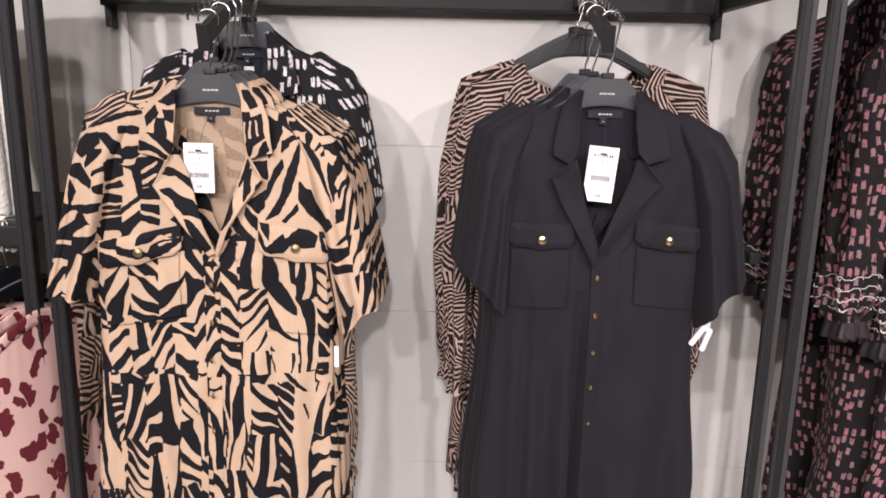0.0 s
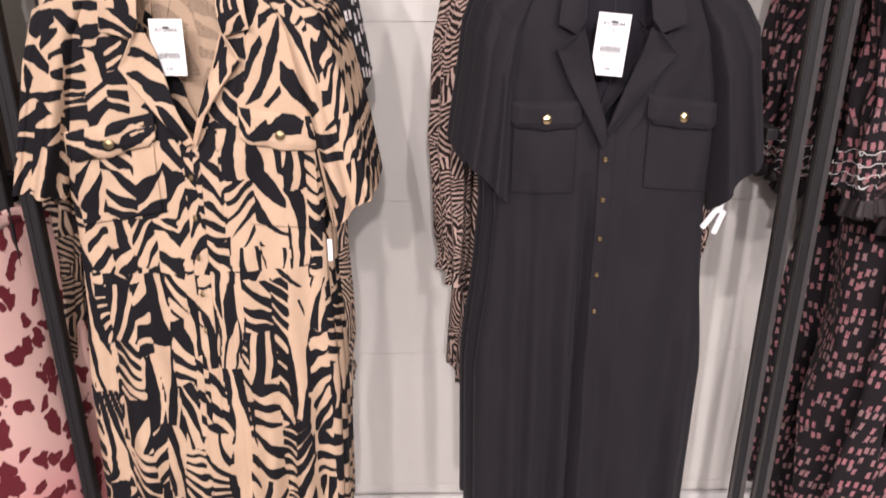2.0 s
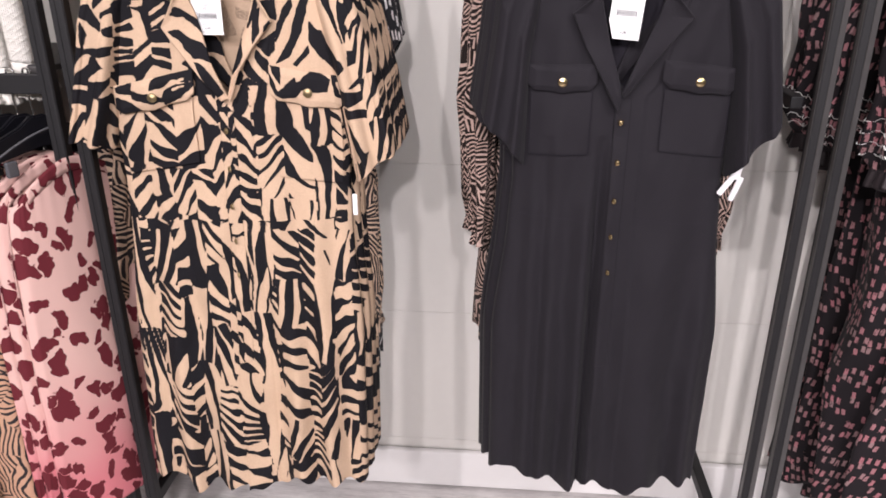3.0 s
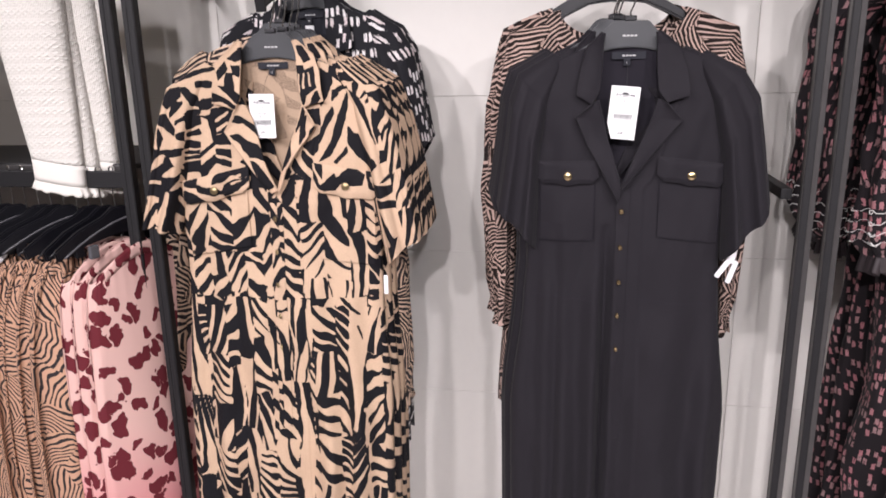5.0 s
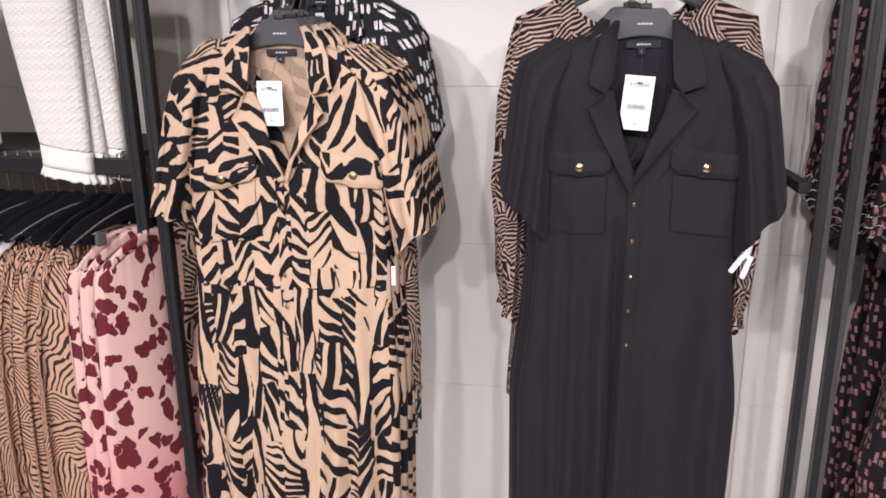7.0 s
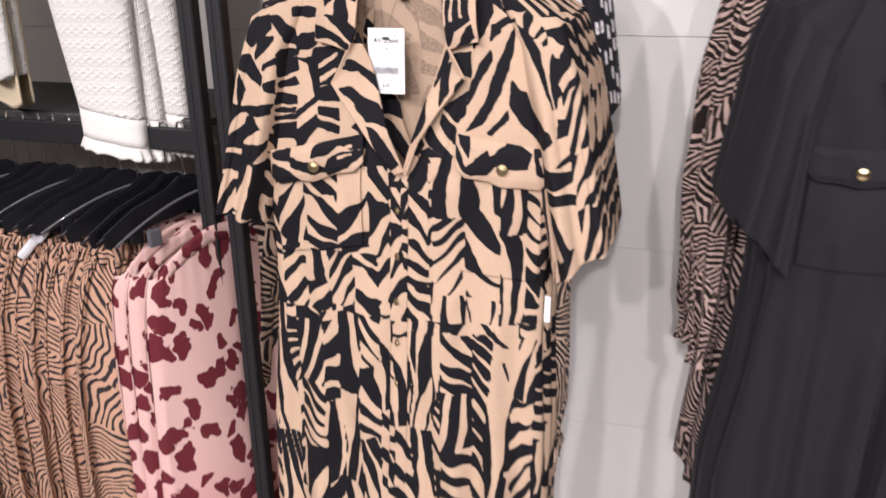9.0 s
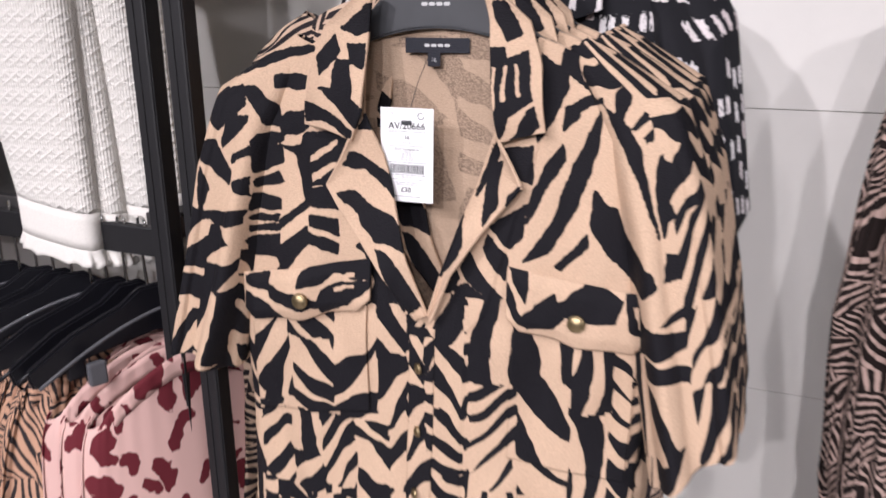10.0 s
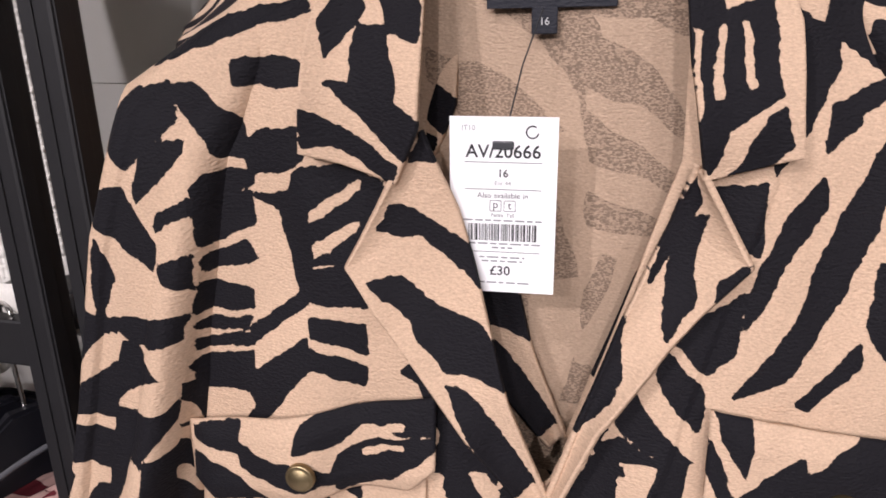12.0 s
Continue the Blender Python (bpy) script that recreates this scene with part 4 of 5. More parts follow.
        f = sew_on(d, "pocket_flap", P, cloth, printed, seed + 75 + k, "", 0.004, *((FLAP_WEST, FLAP_WEST_CUT) if k == 0 else (FLAP_EAST, ())))
        rim = np.concatenate([P[:, 0], P[-1], P[::-1, -1], P[0, ::-1]])[::2]
        if not printed:
            part("piping", tube([tuple(p + np.array([0, -0.0018, 0])) for p in rim], 0.0011, 5), cloth, f)
        mid = P[P.shape[0] // 2 + 1, P.shape[1] // 2]
        b = part("button", dome(0.0082, 0.0042), metal, d, "domed metal button", True)
        b.matrix_basis = pose(mid[0], mid[1] - 0.004, mid[2] - 0.002)
    for k in range(5):
        z = -ve - 0.045 - 0.071 * k
        b = part("button", dome(0.0056, 0.0036), metal, d, "domed metal button", True)
        b.matrix_basis = pose(-0.004 + cut.skew * (z + 0.25), float(cut.y(np.array(0.0), np.array(z))) - 0.0072, z, 0, 0, -48 - 5 * k)
    # waist seam
    if not printed:
        xs = np.linspace(-0.175, 0.175, 60)
        zw = -0.496 + 0.004 * np.sin(xs * 30)
        part("waist_seam", tube([(x, float(cut.y(np.array(x), np.array(z))) - 0.0003, z) for x, z in zip(xs, zw)], 0.0009, 5), NAVY_IN, d)
    # neck label
    yb = float(cut.y(np.array(0.0), np.array(-0.02), True)) - 0.004
    lab = box("neck_label", (0.062, 0.0012, 0.0135), (0.0, yb, -0.021), LABEL, d, 0.0004, "black woven neck label with pale mark")
    for x in (-0.0096, -0.0032, 0.0032, 0.0096):
        print_mark(lab, x, yb - 0.0008, -0.021, 0.0024, PALE_PRINT)
    tab = box("size_tab", (0.0125, 0.0012, 0.0125), (-0.003, yb - 0.0008, -0.0335), LABEL, d, 0.0004, "black size tab")
    writing("size_print", number, 0.0050, (-0.003, yb - 0.0016, -0.0355), PALE_PRINT, tab)
    return d


def hang_tag(d, top, size, tilt, code, number, price, full):
    """A price card on a thin string inside the open neck."""
    part("tag_string", tube([(-0.003, -0.012, -0.028), (top[0] * 0.6, -0.02, top[2] * 0.7), (top[0], top[1], top[2] - 0.012)], 0.0004, 5), INK, d, "thin dark tag string")
    make_tag(d, top, size, tilt, code, number, price, full)


ZEBRA_CUT = Shirt(1.105, 0.282, 3, ([0.02, 0.0, -0.06, -0.25, -0.42, -0.50, -0.75, -1.105], [0.205, 0.212, 0.226, 0.222, 0.212, 0.214, 0.232, 0.236]), 1.0)
ZEBRA_CUT.skew = 0.028
BLACK_CUT = Shirt(1.085, 0.268, 8, ([0.02, 0.0, -0.06, -0.25, -0.42, -0.50, -0.75, -1.085], [0.185, 0.190, 0.196, 0.192, 0.188, 0.194, 0.220, 0.218]), 1.15, 0.062, 0.030)
ZEBRA_SLEEVES = (([(0.14, -0.012), (0.222, -0.062), (0.246, -0.13), (0.272, -0.24), (0.300, -0.345)], [(0.12, -0.022), (0.160, -0.10), (0.182, -0.20), (0.198, -0.28), (0.222, -0.362)]),
                 ([(0.14, -0.012), (0.222, -0.062), (0.248, -0.13), (0.276, -0.25), (0.296, -0.365)], [(0.12, -0.022), (0.160, -0.10), (0.184, -0.20), (0.200, -0.31), (0.222, -0.425)]))
BLACK_SLEEVES = (([(0.14, -0.014), (0.206, -0.052), (0.222, -0.10), (0.232, -0.19), (0.248, -0.302)], [(0.12, -0.026), (0.150, -0.11), (0.164, -0.20), (0.166, -0.30), (0.168, -0.395)]),
                 ([(0.14, -0.014), (0.206, -0.052), (0.236, -0.10), (0.252, -0.19), (0.270, -0.298)], [(0.12, -0.026), (0.156, -0.11), (0.176, -0.20), (0.184, -0.30), (0.190, -0.408)]))
# edges of collar and lapel, each as inner collar, outer collar, inner lapel, outer lapel
ZEBRA_NECK = (([(-0.050, 0.026), (-0.054, 0.0), (-0.055, -0.050), (-0.056, -0.078), (-0.068, -0.105)], [(-0.060, 0.028), (-0.100, -0.004), (-0.111, -0.035), (-0.115, -0.066), (-0.118, -0.092)],
               [(-0.056, -0.080), (-0.040, -0.118), (-0.028, -0.160), (-0.013, -0.215), (0.006, -0.268)], [(-0.062, -0.088), (-0.096, -0.148), (-0.080, -0.172), (-0.050, -0.212), (-0.004, -0.272)]),
              ([(0.050, 0.026), (0.056, 0.0), (0.061, -0.050), (0.067, -0.085), (0.070, -0.100)], [(0.058, 0.028), (0.092, 0.0), (0.104, -0.035), (0.107, -0.070), (0.110, -0.090)],
               [(0.067, -0.094), (0.058, -0.122), (0.038, -0.170), (0.020, -0.222), (0.006, -0.268)], [(0.070, -0.098), (0.093, -0.138), (0.060, -0.178), (0.030, -0.222), (0.010, -0.272)]))
BLACK_NECK = (([(-0.046, 0.020), (-0.048, 0.0), (-0.050, -0.045), (-0.054, -0.085), (-0.066, -0.108)], [(-0.052, 0.022), (-0.078, -0.004), (-0.089, -0.045), (-0.094, -0.075), (-0.095, -0.092)],
               [(-0.054, -0.100), (-0.044, -0.135), (-0.032, -0.180), (-0.014, -0.235), (-0.006, -0.268)], [(-0.067, -0.109), (-0.096, -0.132), (-0.072, -0.185), (-0.040, -0.240), (-0.012, -0.292)]),
              ([(0.046, 0.020), (0.048, 0.0), (0.050, -0.045), (0.054, -0.085), (0.070, -0.106)], [(0.054, 0.022), (0.088, -0.004), (0.104, -0.045), (0.108, -0.075), (0.109, -0.093)],
               [(0.054, -0.098), (0.044, -0.135), (0.024, -0.185), (0.004, -0.235), (-0.006, -0.262)], [(0.071, -0.107), (0.099, -0.138), (0.062, -0.182), (0.026, -0.228), (-0.004, -0.268)]))
ZEBRA_POCKETS = ((-0.200, -0.052, -0.250, -0.218, 0.050, 0.165), (0.082, 0.208, -0.211, -0.233, 0.058, 0.200))
BLACK_POCKETS = ((-0.166, -0.050, -0.218, -0.215, 0.042, 0.157), (0.059, 0.183, -0.205, -0.221, 0.044, 0.154))


def stack_of_dresses(arm, y0, places, maker, z_neck, hang_label, group):
    """Dresses one behind the other along a display arm, each on its hanger; gives the front one."""
    first = rear = None
    for dy, yaw, dx in places:
        p = on_arm(arm, y0 + dy)
        neck = Vector((p.x + dx, y0 + dy, z_neck + 0.08 * dy))
        m = pose(neck.x, neck.y, neck.z, 0, 0, yaw)
        if first is None:
            first = maker(m, 1.0)
        elif rear is None:
            rear = maker(m, 0.5)
        else:
            copy_thing(rear, m)
        plaque_hanger(pose(neck.x, neck.y + 0.002, neck.z + 0.042, 0, 0, yaw), p.z - (neck.z + 0.042), hang_label, group)
    return first


zebra = stack_of_dresses(ARM_A, 1.315, [(0.0, 4.0, -0.010), (0.052, 3.0, 0.000), (0.092, 5.0, 0.004), (0.128, 2.0, 0.008)],
                         lambda m, fine: make_shirt_dress(m, ZEBRA_CUT, ZEBRA, ZEBRA_IN, True, "tan and black zebra print short-sleeved midi shirt dress", "zebra shirt dresses", BRASS, 11, ZEBRA_SLEEVES, ZEBRA_POCKETS, "16", ZEBRA_NECK, fine),
                         1.473, "dark grey plastic hanger with pale mark", "hangers of the zebra dresses")
hang_tag(zebra, (-0.019, -0.030, -0.075), (0.051, 0.087), 0.5, "AV/20666", "16", "£30", True)
black = stack_of_dresses(ARM_B, 1.340, [(0.0, -1.0, 0.017), (0.048, 2.0, -0.004), (0.085, 4.0, -0.014), (0.12, 3.0, -0.010)],
                         lambda m, fine: make_shirt_dress(m, BLACK_CUT, NAVY, NAVY_IN, False, "plain black crepe short-sleeved midi shirt dress with gold buttons", "black shirt dresses", GOLD, 31, BLACK_SLEEVES, BLACK_POCKETS, "8", BLACK_NECK, fine, 0.016),
                         1.480, "dark grey plastic hanger with pale mark", "hangers of the black dresses")
hang_tag(black, (-0.004, -0.036, -0.076), (0.053, 0.098), 5.0, "AV/20544", "8", "£28", False)


def security_tag(parent, at, turn):
    """White plastic anti-theft clip with two prongs."""
    bm = bmesh.new()
    add_box(bm, (0.014, 0.008, 0.030), (0, 0, -0.012), 0.003)
    add_box(bm, (0.010, 0.007, 0.040), (-0.010, 0, -0.038), 0.003, Matrix.Rotation(radians(24), 4, "Y"))
    add_box(bm, (0.010, 0.007, 0.042), (0.007, 0, -0.042), 0.003, Matrix.Rotation(radians(8), 4, "Y"))
    ob = part("security_tag", bm, WHITE_PLASTIC, parent, "white forked plastic security tag")
    ob.matrix_basis = pose(*at, 0, turn, 0) @ Matrix.Diagonal((1.05, 1.1, 1.12, 1))


security_tag(black, (0.212, -0.022, -0.385), 10)
strip = box("side_tag", (0.009, 0.002, 0.042), (0.213, -0.004, -0.478), WHITE_PLASTIC, zebra, 0.0008, "narrow white care tag at the side seam")


# ---- the garments behind the front dresses ----
def ruffle(P0, down, flare, waves, amp, rows=10):
    """A frilled edge that goes on from the closed ring P0."""
    n = len(P0)
    mid = P0.mean(0)
    a = np.linspace(0, 2 * np.pi, n, endpoint=False)
    out = []
    for k in range(rows):
        f = k / (rows - 1)
        r = 1 + flare * f + amp * f * np.sin(a * waves) + 0.4 * amp * f * np.sin(a * (waves * 1.7) + 1)
        ring = mid + (P0 - mid) * r[:, None]
        ring[:, 2] = P0[:, 2] - down * f + 0.12 * down * f * np.sin(a * waves + 1)
        out.append(ring)
    return np.array(out)


def make_long_dress(m, cut, cloth, inside, label, group, sleeves, cuff, gather=1.0, smock=False, frill=None, ahead=0.004):
    """A long-sleeved dress: two fronts, back, sleeves with gathered cuffs."""
    d = thing("long_sleeved_dress", m, label, "dress", group)
    for side in (-1, 1):
        grid("front_panel", cut.front_half(side, 44, 150), cloth, d)
    grid("back_panel", cut.back_sheet(70, 110), inside, d)
    for side in (-1, 1):
        P = cut.sleeve(side, *sleeves, 72, 90, ahead)
        v = np.linspace(0, 1, 90)[:, None]
        a = np.linspace(0, 2 * np.pi, 72, endpoint=False)[None, :]
        squeeze = 1 - (0.50 if smock else 0.35) * np.clip((v - 0.93) / 0.05, 0, 1)
        rip = gather * (0.0035 * np.sin(a * 11 + 9 * v) * (0.25 + v) + 0.002 * np.sin(a * 4 + 30 * v))
        mid = P.mean(1, keepdims=True)
        P = mid + (P - mid) * squeeze[..., None]
        P[..., 1] += rip
        P[..., 0] += rip * 0.7
        s = grid("sleeve", P, cloth, d, "", True)
        grid("cuff", ruffle(P[-2], cuff, 0.30, 9, 0.10 if smock else 0.16), frill or cloth, s, "gathered frill cuff", True)
        if smock:
            for k in range(4):
                ring = P[-6 - 2 * k]
                c = ring.mean(0)
                fine = np.linspace(0, len(ring), 150, endpoint=False)
                dense = np.stack([np.interp(fine, np.arange(len(ring) + 1), np.append(ring[:, i], ring[0, i])) for i in range(3)], -1)
                dense = c + (dense - c) * 1.05
                dense[:, 2] += 0.0030 * np.sign(np.sin(np.arange(150) * 2 * np.pi / 6))
                part("smocking", tube([tuple(p) for p in dense], 0.0008, 4), SMOCK, s, "white zigzag smocking thread")
    return d


DASH_CUT = Shirt(1.05, 0.25, 14, ([0.02, 0.0, -0.06, -0.25, -0.42, -0.50, -0.75, -1.05], [0.190, 0.198, 0.212, 0.208, 0.198, 0.195, 0.200, 0.200]), 0.8)
SOFT_CUT = Shirt(0.94, 0.16, 17, ([0.02, 0.0, -0.05, -0.25, -0.42, -0.50, -0.94], [0.215, 0.220, 0.232, 0.215, 0.205, 0.215, 0.245]), 1.0, 0.125, 0.0, 0.02)
SAND_CUT = Shirt(1.10, 0.20, 21, ([0.02, 0.0, -0.05, -0.25, -0.42, -0.50, -0.94, -1.10], [0.19, 0.195, 0.205, 0.212, 0.218, 0.224, 0.244, 0.244]), 1.0, 0.08, 0.0, 0.02)
SOFT_CUT.back_rise = -0.060
GOWN_CUT = Shirt(1.46, 0.20, 27, ([0.02, 0.0, -0.05, -0.25, -0.42, -0.60, -1.0, -1.46], [0.16, 0.165, 0.175, 0.175, 0.165, 0.17, 0.19, 0.21]), 2.2, 0.08, 0.0, 0.02)

p = on_arm(ARM_A, 1.50)
mono = make_shirt_dress(pose(-0.395, 1.51, 1.578, 0, 0, -3), DASH_CUT, MONO_DASH, LABEL, False, "black shirt dress with brushed white dashes", "dashed dresses", HANGER_GLOSS, 51, BLACK_SLEEVES, BLACK_POCKETS, "10", BLACK_NECK)
plaque_hanger(pose(-0.395, 1.512, 1.620, 0, 0, -3), p.z - 1.620, "dark grey plastic hanger with pale mark", "hangers of the rear dresses")
box("folded_tag", (0.020, 0.001, 0.030), (0.012, -0.035, -0.060), CARD, mono, 0, "white paper tag")
copy_thing(mono, pose(-0.400, 1.56, 1.582, 0, 0, 2))
plaque_hanger(pose(-0.400, 1.562, 1.624, 0, 0, 2), on_arm(ARM_A, 1.56).z - 1.624, "dark grey plastic hanger with pale mark", "hangers of the rear dresses")

p = on_arm(ARM_A, 1.463)
SAND_SLEEVES = ([(0.15, -0.012), (0.215, -0.06), (0.262, -0.25), (0.300, -0.50), (0.305, -0.815)], [(0.12, -0.03), (0.165, -0.14), (0.200, -0.32), (0.225, -0.54), (0.255, -0.83)])
sand = make_long_dress(pose(-0.484, 1.463, 1.497, 0, 0, 2), SAND_CUT, SAND_STRIPE, SAND_STRIPE, "sand and black fine zebra long-sleeved dress", "fine zebra dresses", SAND_SLEEVES, 0.035)
plaque_hanger(pose(-0.450, 1.465, 1.540, 0, 0, 2), p.z - 1.540, "dark grey plastic hanger with pale mark", "hangers of the rear dresses")

SOFT_SLEEVES = ([(0.15, -0.006), (0.232, -0.040), (0.268, -0.20), (0.280, -0.40), (0.264, -0.665)], [(0.13, -0.03), (0.180, -0.12), (0.205, -0.25), (0.215, -0.42), (0.222, -0.675)])
soft = make_long_dress(pose(0.280, 1.505, 1.552, 0, 0, 1), SOFT_CUT, BROWN_STRIPE, BROWN_STRIPE, "brown and blush zebra long-sleeved soft dress", "brown zebra dresses", SOFT_SLEEVES, 0.03)
wide_hanger(pose(0.272, 1.507, 1.605, 0, 0, 1), on_arm(ARM_B, 1.507).z - 1.605, "broad glossy black plastic hanger", "hangers of the rear dresses")
copy_thing(soft, pose(0.262, 1.56, 1.560, 0, 0, -3))
wide_hanger(pose(0.262, 1.562, 1.613, 0, 0, -3), on_arm(ARM_B, 1.562).z - 1.613, "broad glossy black plastic hanger", "hangers of the rear dresses")


# ---- bay with the knitwear above and skirts below ----
rail = thing("hanging_rail", pose(-1.38, 1.36, 1.21), "flat black steel hanging rail", "hanging rail")
box("rail_bar", (1.18, 0.014, 0.038), (0, 0, 0), STEEL, rail, 0.002)
box("rail_end", (0.012, 0.022, 0.042), (0.588, 0.004, 0), STEEL, rail, 0.002)
shelf = thing("steel_shelf", pose(-1.38, 1.56, 1.235), "dark grey steel shelf between the posts", "shelf")
box("plate", (1.18, 0.34, 0.012), (0, 0, 0), STEEL, shelf, 0.002)
box("lip", (1.18, 0.008, 0.03), (0, -0.168, -0.012), STEEL_LIT, shelf, 0.002)


def clip_hanger(m, rise, clear, label):
    """A trouser and skirt hanger: curved shoulders, a wire hook and two clips."""
    h = thing("clip_hanger", m, label, "hanger", "hangers of the skirts")
    pts = [(-0.165 + 0.33 * k / 24, 0, -0.062 * abs(-1 + 2 * k / 24) ** 1.6) for k in range(25)]
    part("crossbar", tube(pts, 0.0024, 8), CLEAR if clear else HANGER_GLOSS, h, "smoky clear plastic" if clear else "", True)
    if not clear:
        part("blade", prism([(-0.155, -0.052), (-0.10, -0.018), (-0.04, 0.004), (-0.014, 0.022), (0.014, 0.022), (0.04, 0.004), (0.10, -0.018), (0.155, -0.052), (0.15, -0.076), (0.08, -0.052), (0.0, -0.040), (-0.08, -0.052), (-0.15, -0.076)], 0.013, 0.003), HANGER_GLOSS, h)
    r = 0.012
    hook = [(0, 0, 0.0), (0, 0.004, 0.02), (0, r, rise - 0.018)] + [(0, r * math.cos(radians(a)), rise + 0.003 + r * 0.6 * math.sin(radians(a))) for a in range(0, 211, 30)]
    part("hook", tube(hook, 0.0020, 7), CHROME, h, "chrome wire hook", True)
    for x in (-0.10, 0.10):
        box("clip", (0.022, 0.012, 0.030), (x, 0, -0.062), CLEAR if clear else HANGER_GLOSS, h, 0.003)
    return h


def make_skirt(m, top, low, length, pleats, seed, cloth, label, group, slope=0.03, deep=0.035, depth=1.0, gather=1.0):
    """A gathered skirt hanging flat from clips, its pleats running down."""
    d = thing("skirt", m, label, "skirt", group)
    nv, nu = 130, 150
    v = np.linspace(0, 1, nv)[:, None]
    a = np.linspace(0, 2 * np.pi, nu, endpoint=False)[None, :]
    half = top + (low - top) * (1 - np.exp(-v * 6)) + 0.02 * v
    c = np.sign(np.cos(a)) * np.abs(np.cos(a)) ** 0.85
    fold = np.sin(a * pleats + 1.6 * np.sin(a * 3 + seed) + 1.5 * wiggle(a * 0.6, v * 2.5, seed))
    x = half * c + 0.004 * fold
    y = -(0.016 + deep * (0.5 + 0.5 * v)) * np.sin(a) - ((0.003 + 0.010 * np.clip(v * 2.2, 0, 1)) * fold * depth + 0.004 * gather * np.exp(-v * 7) * np.sin(a * 31 + seed)) * np.sign(np.sin(a))
    z = -length * v - slope * np.abs(c) ** 2 * np.exp(-v * 9) + 0.010 * fold * np.clip((v - 0.95) / 0.05, 0, 1)
    P = np.stack([x + 0 * v, y, z + 0 * a], -1)
    grid("panel", P, cloth, d, "", True)
    band = P[:4].copy()
    band[..., 2] = np.linspace(0.004, -0.024, 4)[:, None] + P[0, :, 2]
    band[..., 1] *= 1.06
    band[..., 0] *= 1.004
    grid("waistband", band, cloth, d, "", True)
    return d


skirts = {}
PLACES = [(-0.795, "p", 66), (-0.828, "p", 64), (-0.861, "p", 67), (-0.895, "t", 58), (-0.925, "t", 52), (-0.958, "t", 48), (-0.990, "t", 54), (-1.022, "t", 46), (-1.055, "t", 52), (-1.088, "t", 47), (-1.12, "t", 50), (-1.155, "t", 53), (-1.19, "t", 45), (-1.23, "t", 49), (-1.27, "t", 52), (-1.31, "t", 48)]
for k, (x, sort, yaw) in enumerate(PLACES):
    m = pose(x, 1.36, 1.068 if sort == "p" else 1.052, 0, 0, yaw)
    if sort in skirts:
        copy_thing(skirts[sort], m)
    elif sort == "p":
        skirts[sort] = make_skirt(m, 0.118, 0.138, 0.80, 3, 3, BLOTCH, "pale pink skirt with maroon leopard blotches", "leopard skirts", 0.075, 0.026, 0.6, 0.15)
    else:
        skirts[sort] = make_skirt(m, 0.125, 0.180, 0.82, 6, 6, SKIRT_STRIPE, "terracotta pleated skirt with fine black line print", "line print skirts", 0.03, 0.040, 1.7)
    clip_hanger(pose(x, 1.36, 1.128, 0, 0, yaw), 1.229 - 1.128, k % 4 == 0, "smoky plastic skirt hanger with wire hook" if k % 4 == 0 else "broad black plastic skirt hanger")
bm = bmesh.new()
add_box(bm, (0.016, 0.012, 0.075), (0, 0, 0), 0.005)
add_box(bm, (0.022, 0.014, 0.030), (0, -0.001, 0.024), 0.004)
tagged(part("size_clip", bm, WHITE_PLASTIC), "white plastic clip on the line print skirt", "clip").matrix_basis = pose(-1.082, 1.262, 1.035, 15, 42, 40)


def make_cardigan(m, label, sleeve_at, body=True, cloth=KNIT):
    """A cream knitted cardigan; the sleeve hangs beside the body and ends in a frill."""
    d = thing("cardigan", m, label, "cardigan", "cream cardigans")
    nv, nu = 70, 64
    v = np.linspace(0, 1, nv)[:, None]
    a = np.linspace(0, 2 * np.pi, nu, endpoint=False)[None, :]
    x0, x1, w0, w1, drop = sleeve_at
    c = np.sign(np.cos(a)) * np.abs(np.cos(a)) ** 0.75
    x = x0 + (x1 - x0) * v + (w0 + (w1 - w0) * v) * c
    y = -0.026 * np.sign(np.sin(a)) * np.abs(np.sin(a)) ** 0.8 * (1 + 0.25 * np.sin(4 * v + c)) + 0 * v
    z = -drop * v - 0.01 * c * v
    P = np.stack([x, y, z], -1)
    s = grid("sleeve", P, cloth, d, "", True, None, 0.004)
    band = np.stack([P[-1] + np.array([0, 0, -0.012 * k]) for k in range(5)])
    grid("rib_cuff", band, KNIT_PLAIN, s, "plain rib cuff", True, None, 0.004)
    grid("frill", ruffle(band[-1], 0.022, 0.10, 12, 0.07, 6), KNIT_PLAIN, s, "frilled edge", True, None, 0.003)
    if body:
        s2 = np.linspace(-1, 1, 60)[None, :]
        vv = np.linspace(0, 1, 70)[:, None]
        for off, nm in ((-0.018, "front_panel"), (0.02, "back_panel")):
            xb = -0.30 + 0.20 * s2 + 0 * vv
            yb = off * np.sqrt(np.clip(1 - s2 ** 4, 0, 1)) + 0.006 * np.sin(s2 * 9 + vv * 2)
            zb = -0.05 - 0.045 * np.abs(s2) * np.exp(-vv * 5) - (0.40 if off < 0 else 0.45) * vv + 0.006 * vv * np.sin(s2 * 14)
            grid(nm, np.stack([xb, yb + 0 * vv, zb], -1), cloth if off < 0 else CREAM_CLOTH, d, "" if off < 0 else "yellowish cream back", False, None, 0.004)
    return d


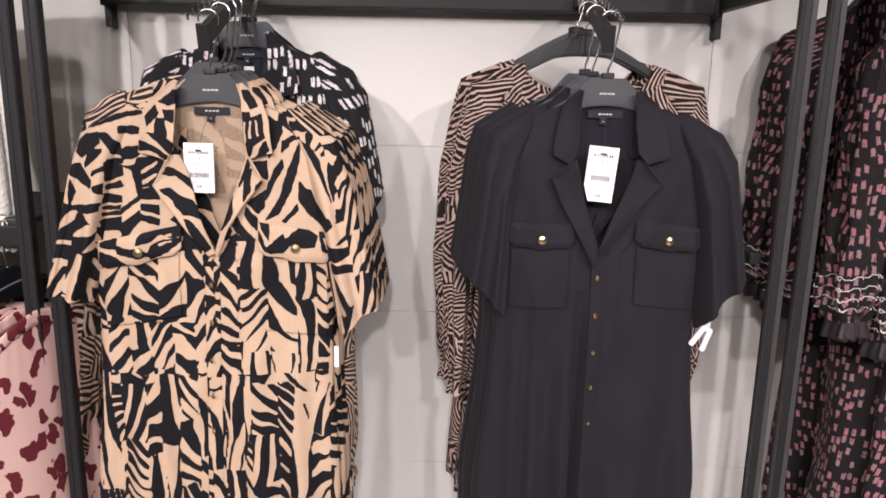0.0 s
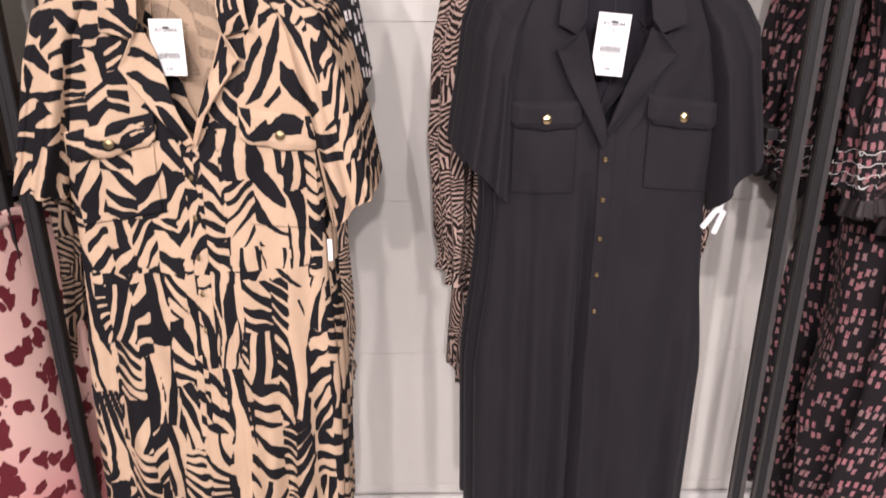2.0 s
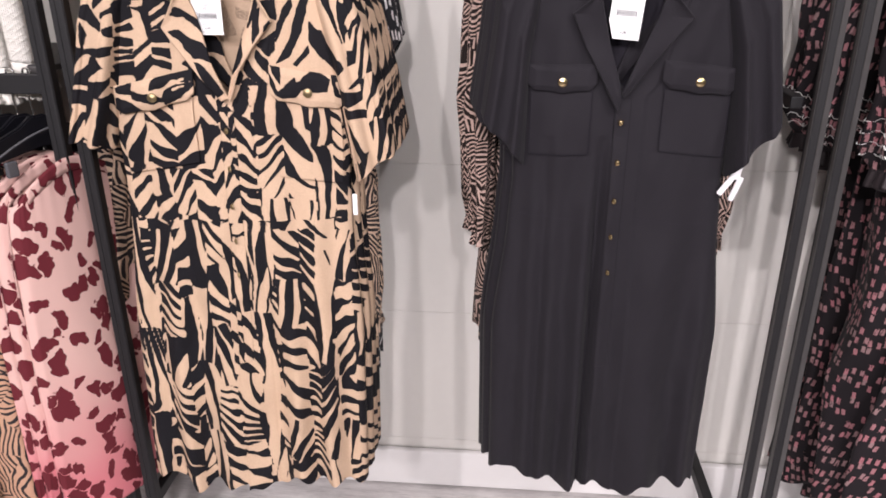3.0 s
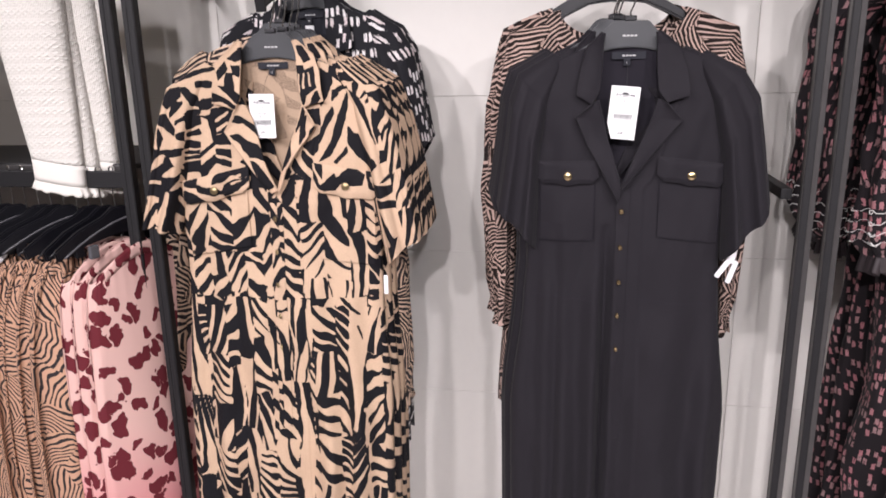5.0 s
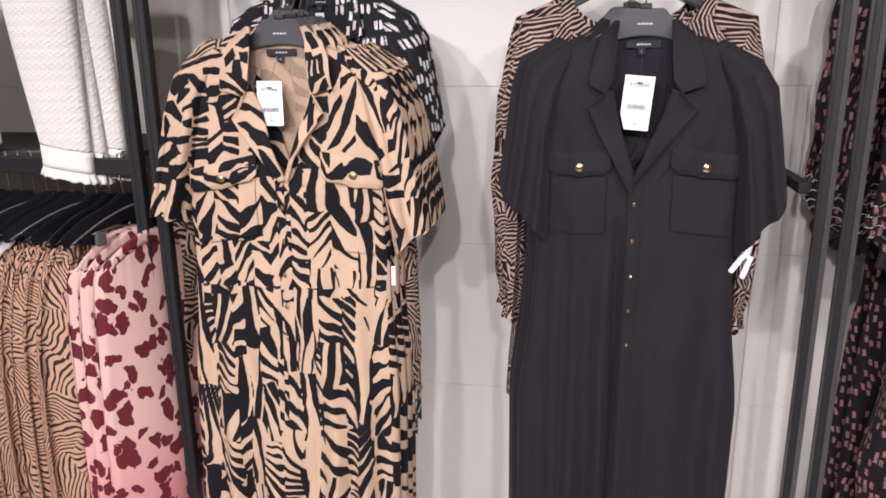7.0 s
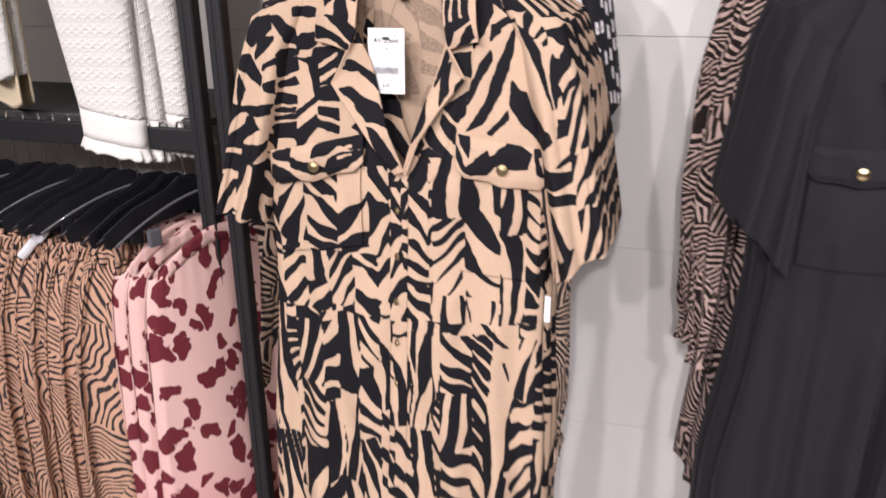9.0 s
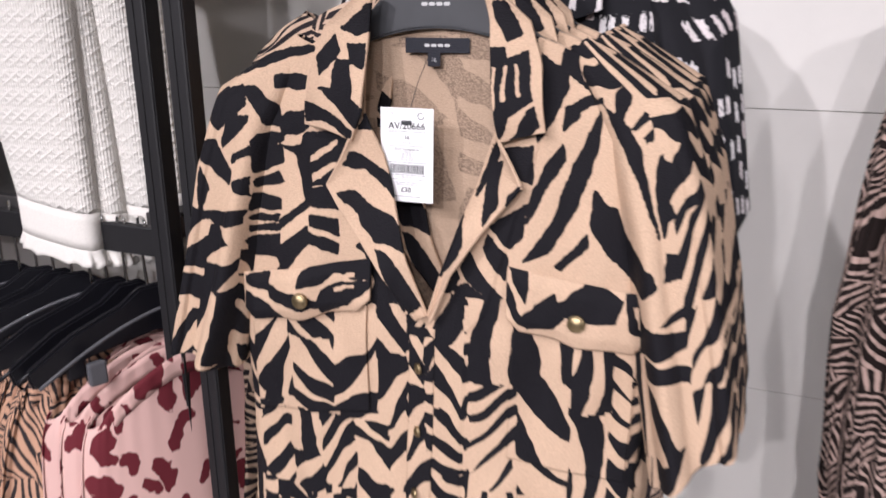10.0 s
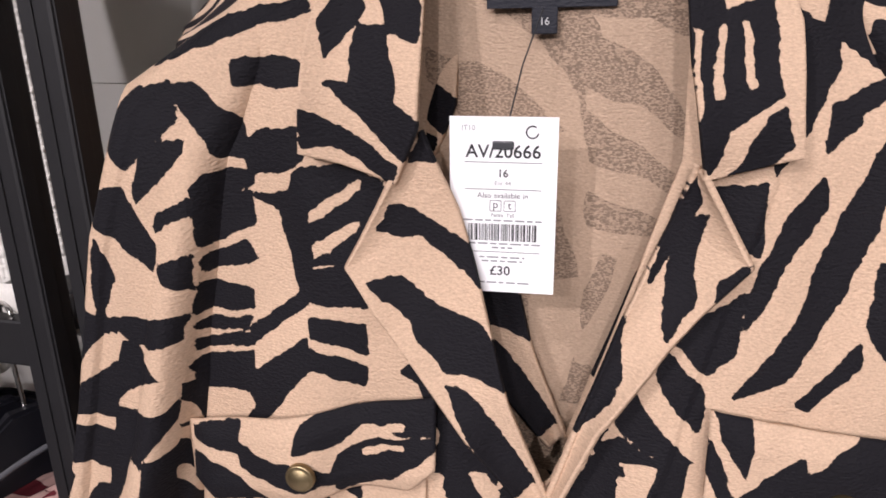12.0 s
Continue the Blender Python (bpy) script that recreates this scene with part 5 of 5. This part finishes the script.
KNIT_RAIL_Z = 1.80
knit_rail = thing("display_arm", pose(-1.25, 1.70, KNIT_RAIL_Z + 0.10), "sloping black steel display arm with the cardigans", "display arm", "sloping display arms")
box("arm_bar", (0.014, 0.40, 0.03), (0, -0.19, 0), STEEL, knit_rail, 0.002)
for k, (dx, y, sl) in enumerate([(0.010, 1.348, (-0.985 + 1.04, -0.955 + 1.04, 0.098, 0.058, 0.50)), (0.045, 1.375, (0.065, 0.105, 0.085, 0.056, 0.505)), (0.07, 1.402, (0.105, 0.135, 0.080, 0.058, 0.50)), (0.11, 1.430, (0.13, 0.155, 0.080, 0.056, 0.485))]):
    card = make_cardigan(pose(-1.032, y, 1.752), "cream pointelle knit cardigan with frilled cuffs", sl, k < 2)
    wide_hanger(pose(-1.25, y, 1.775), KNIT_RAIL_Z + 0.115 - 1.775, "broad glossy black plastic hanger", "hangers of the cardigans")


# ---- bay with the dark floral dresses ----
gown_rail = thing("hanging_rail", pose(1.32, 1.53, 1.90), "flat black steel hanging rail", "hanging rail")
box("rail_bar", (1.22, 0.014, 0.038), (0, 0, 0), STEEL, gown_rail, 0.002)
GOWN_SLEEVES = ([(0.12, -0.010), (0.175, -0.05), (0.190, -0.22), (0.198, -0.42), (0.195, -0.61)], [(0.10, -0.03), (0.110, -0.12), (0.110, -0.26), (0.108, -0.44), (0.108, -0.63)])
gown = None
for x, y, yaw, dz in ((0.880, 1.53, -82, 0.0), (0.935, 1.53, -76, -0.035), (1.005, 1.53, -72, 0.0), (1.085, 1.53, -68, 0.01)):
    m = pose(x, y, 1.690 + dz, 0, 0, yaw)
    if gown is None:
        gown = make_long_dress(m, GOWN_CUT, PINK_DASH, PINK_DASH, "black crinkled long dress with pink dashes and smocked cuffs", "pink dash dresses", GOWN_SLEEVES, 0.032, 1.8, True, SHEER, 0.12)
    else:
        copy_thing(gown, m)
    wide_hanger(pose(x, y, 1.745 + dz, 0, 0, yaw), 1.919 - 1.745 - dz, "broad glossy black plastic hanger", "hangers of the dash dresses")
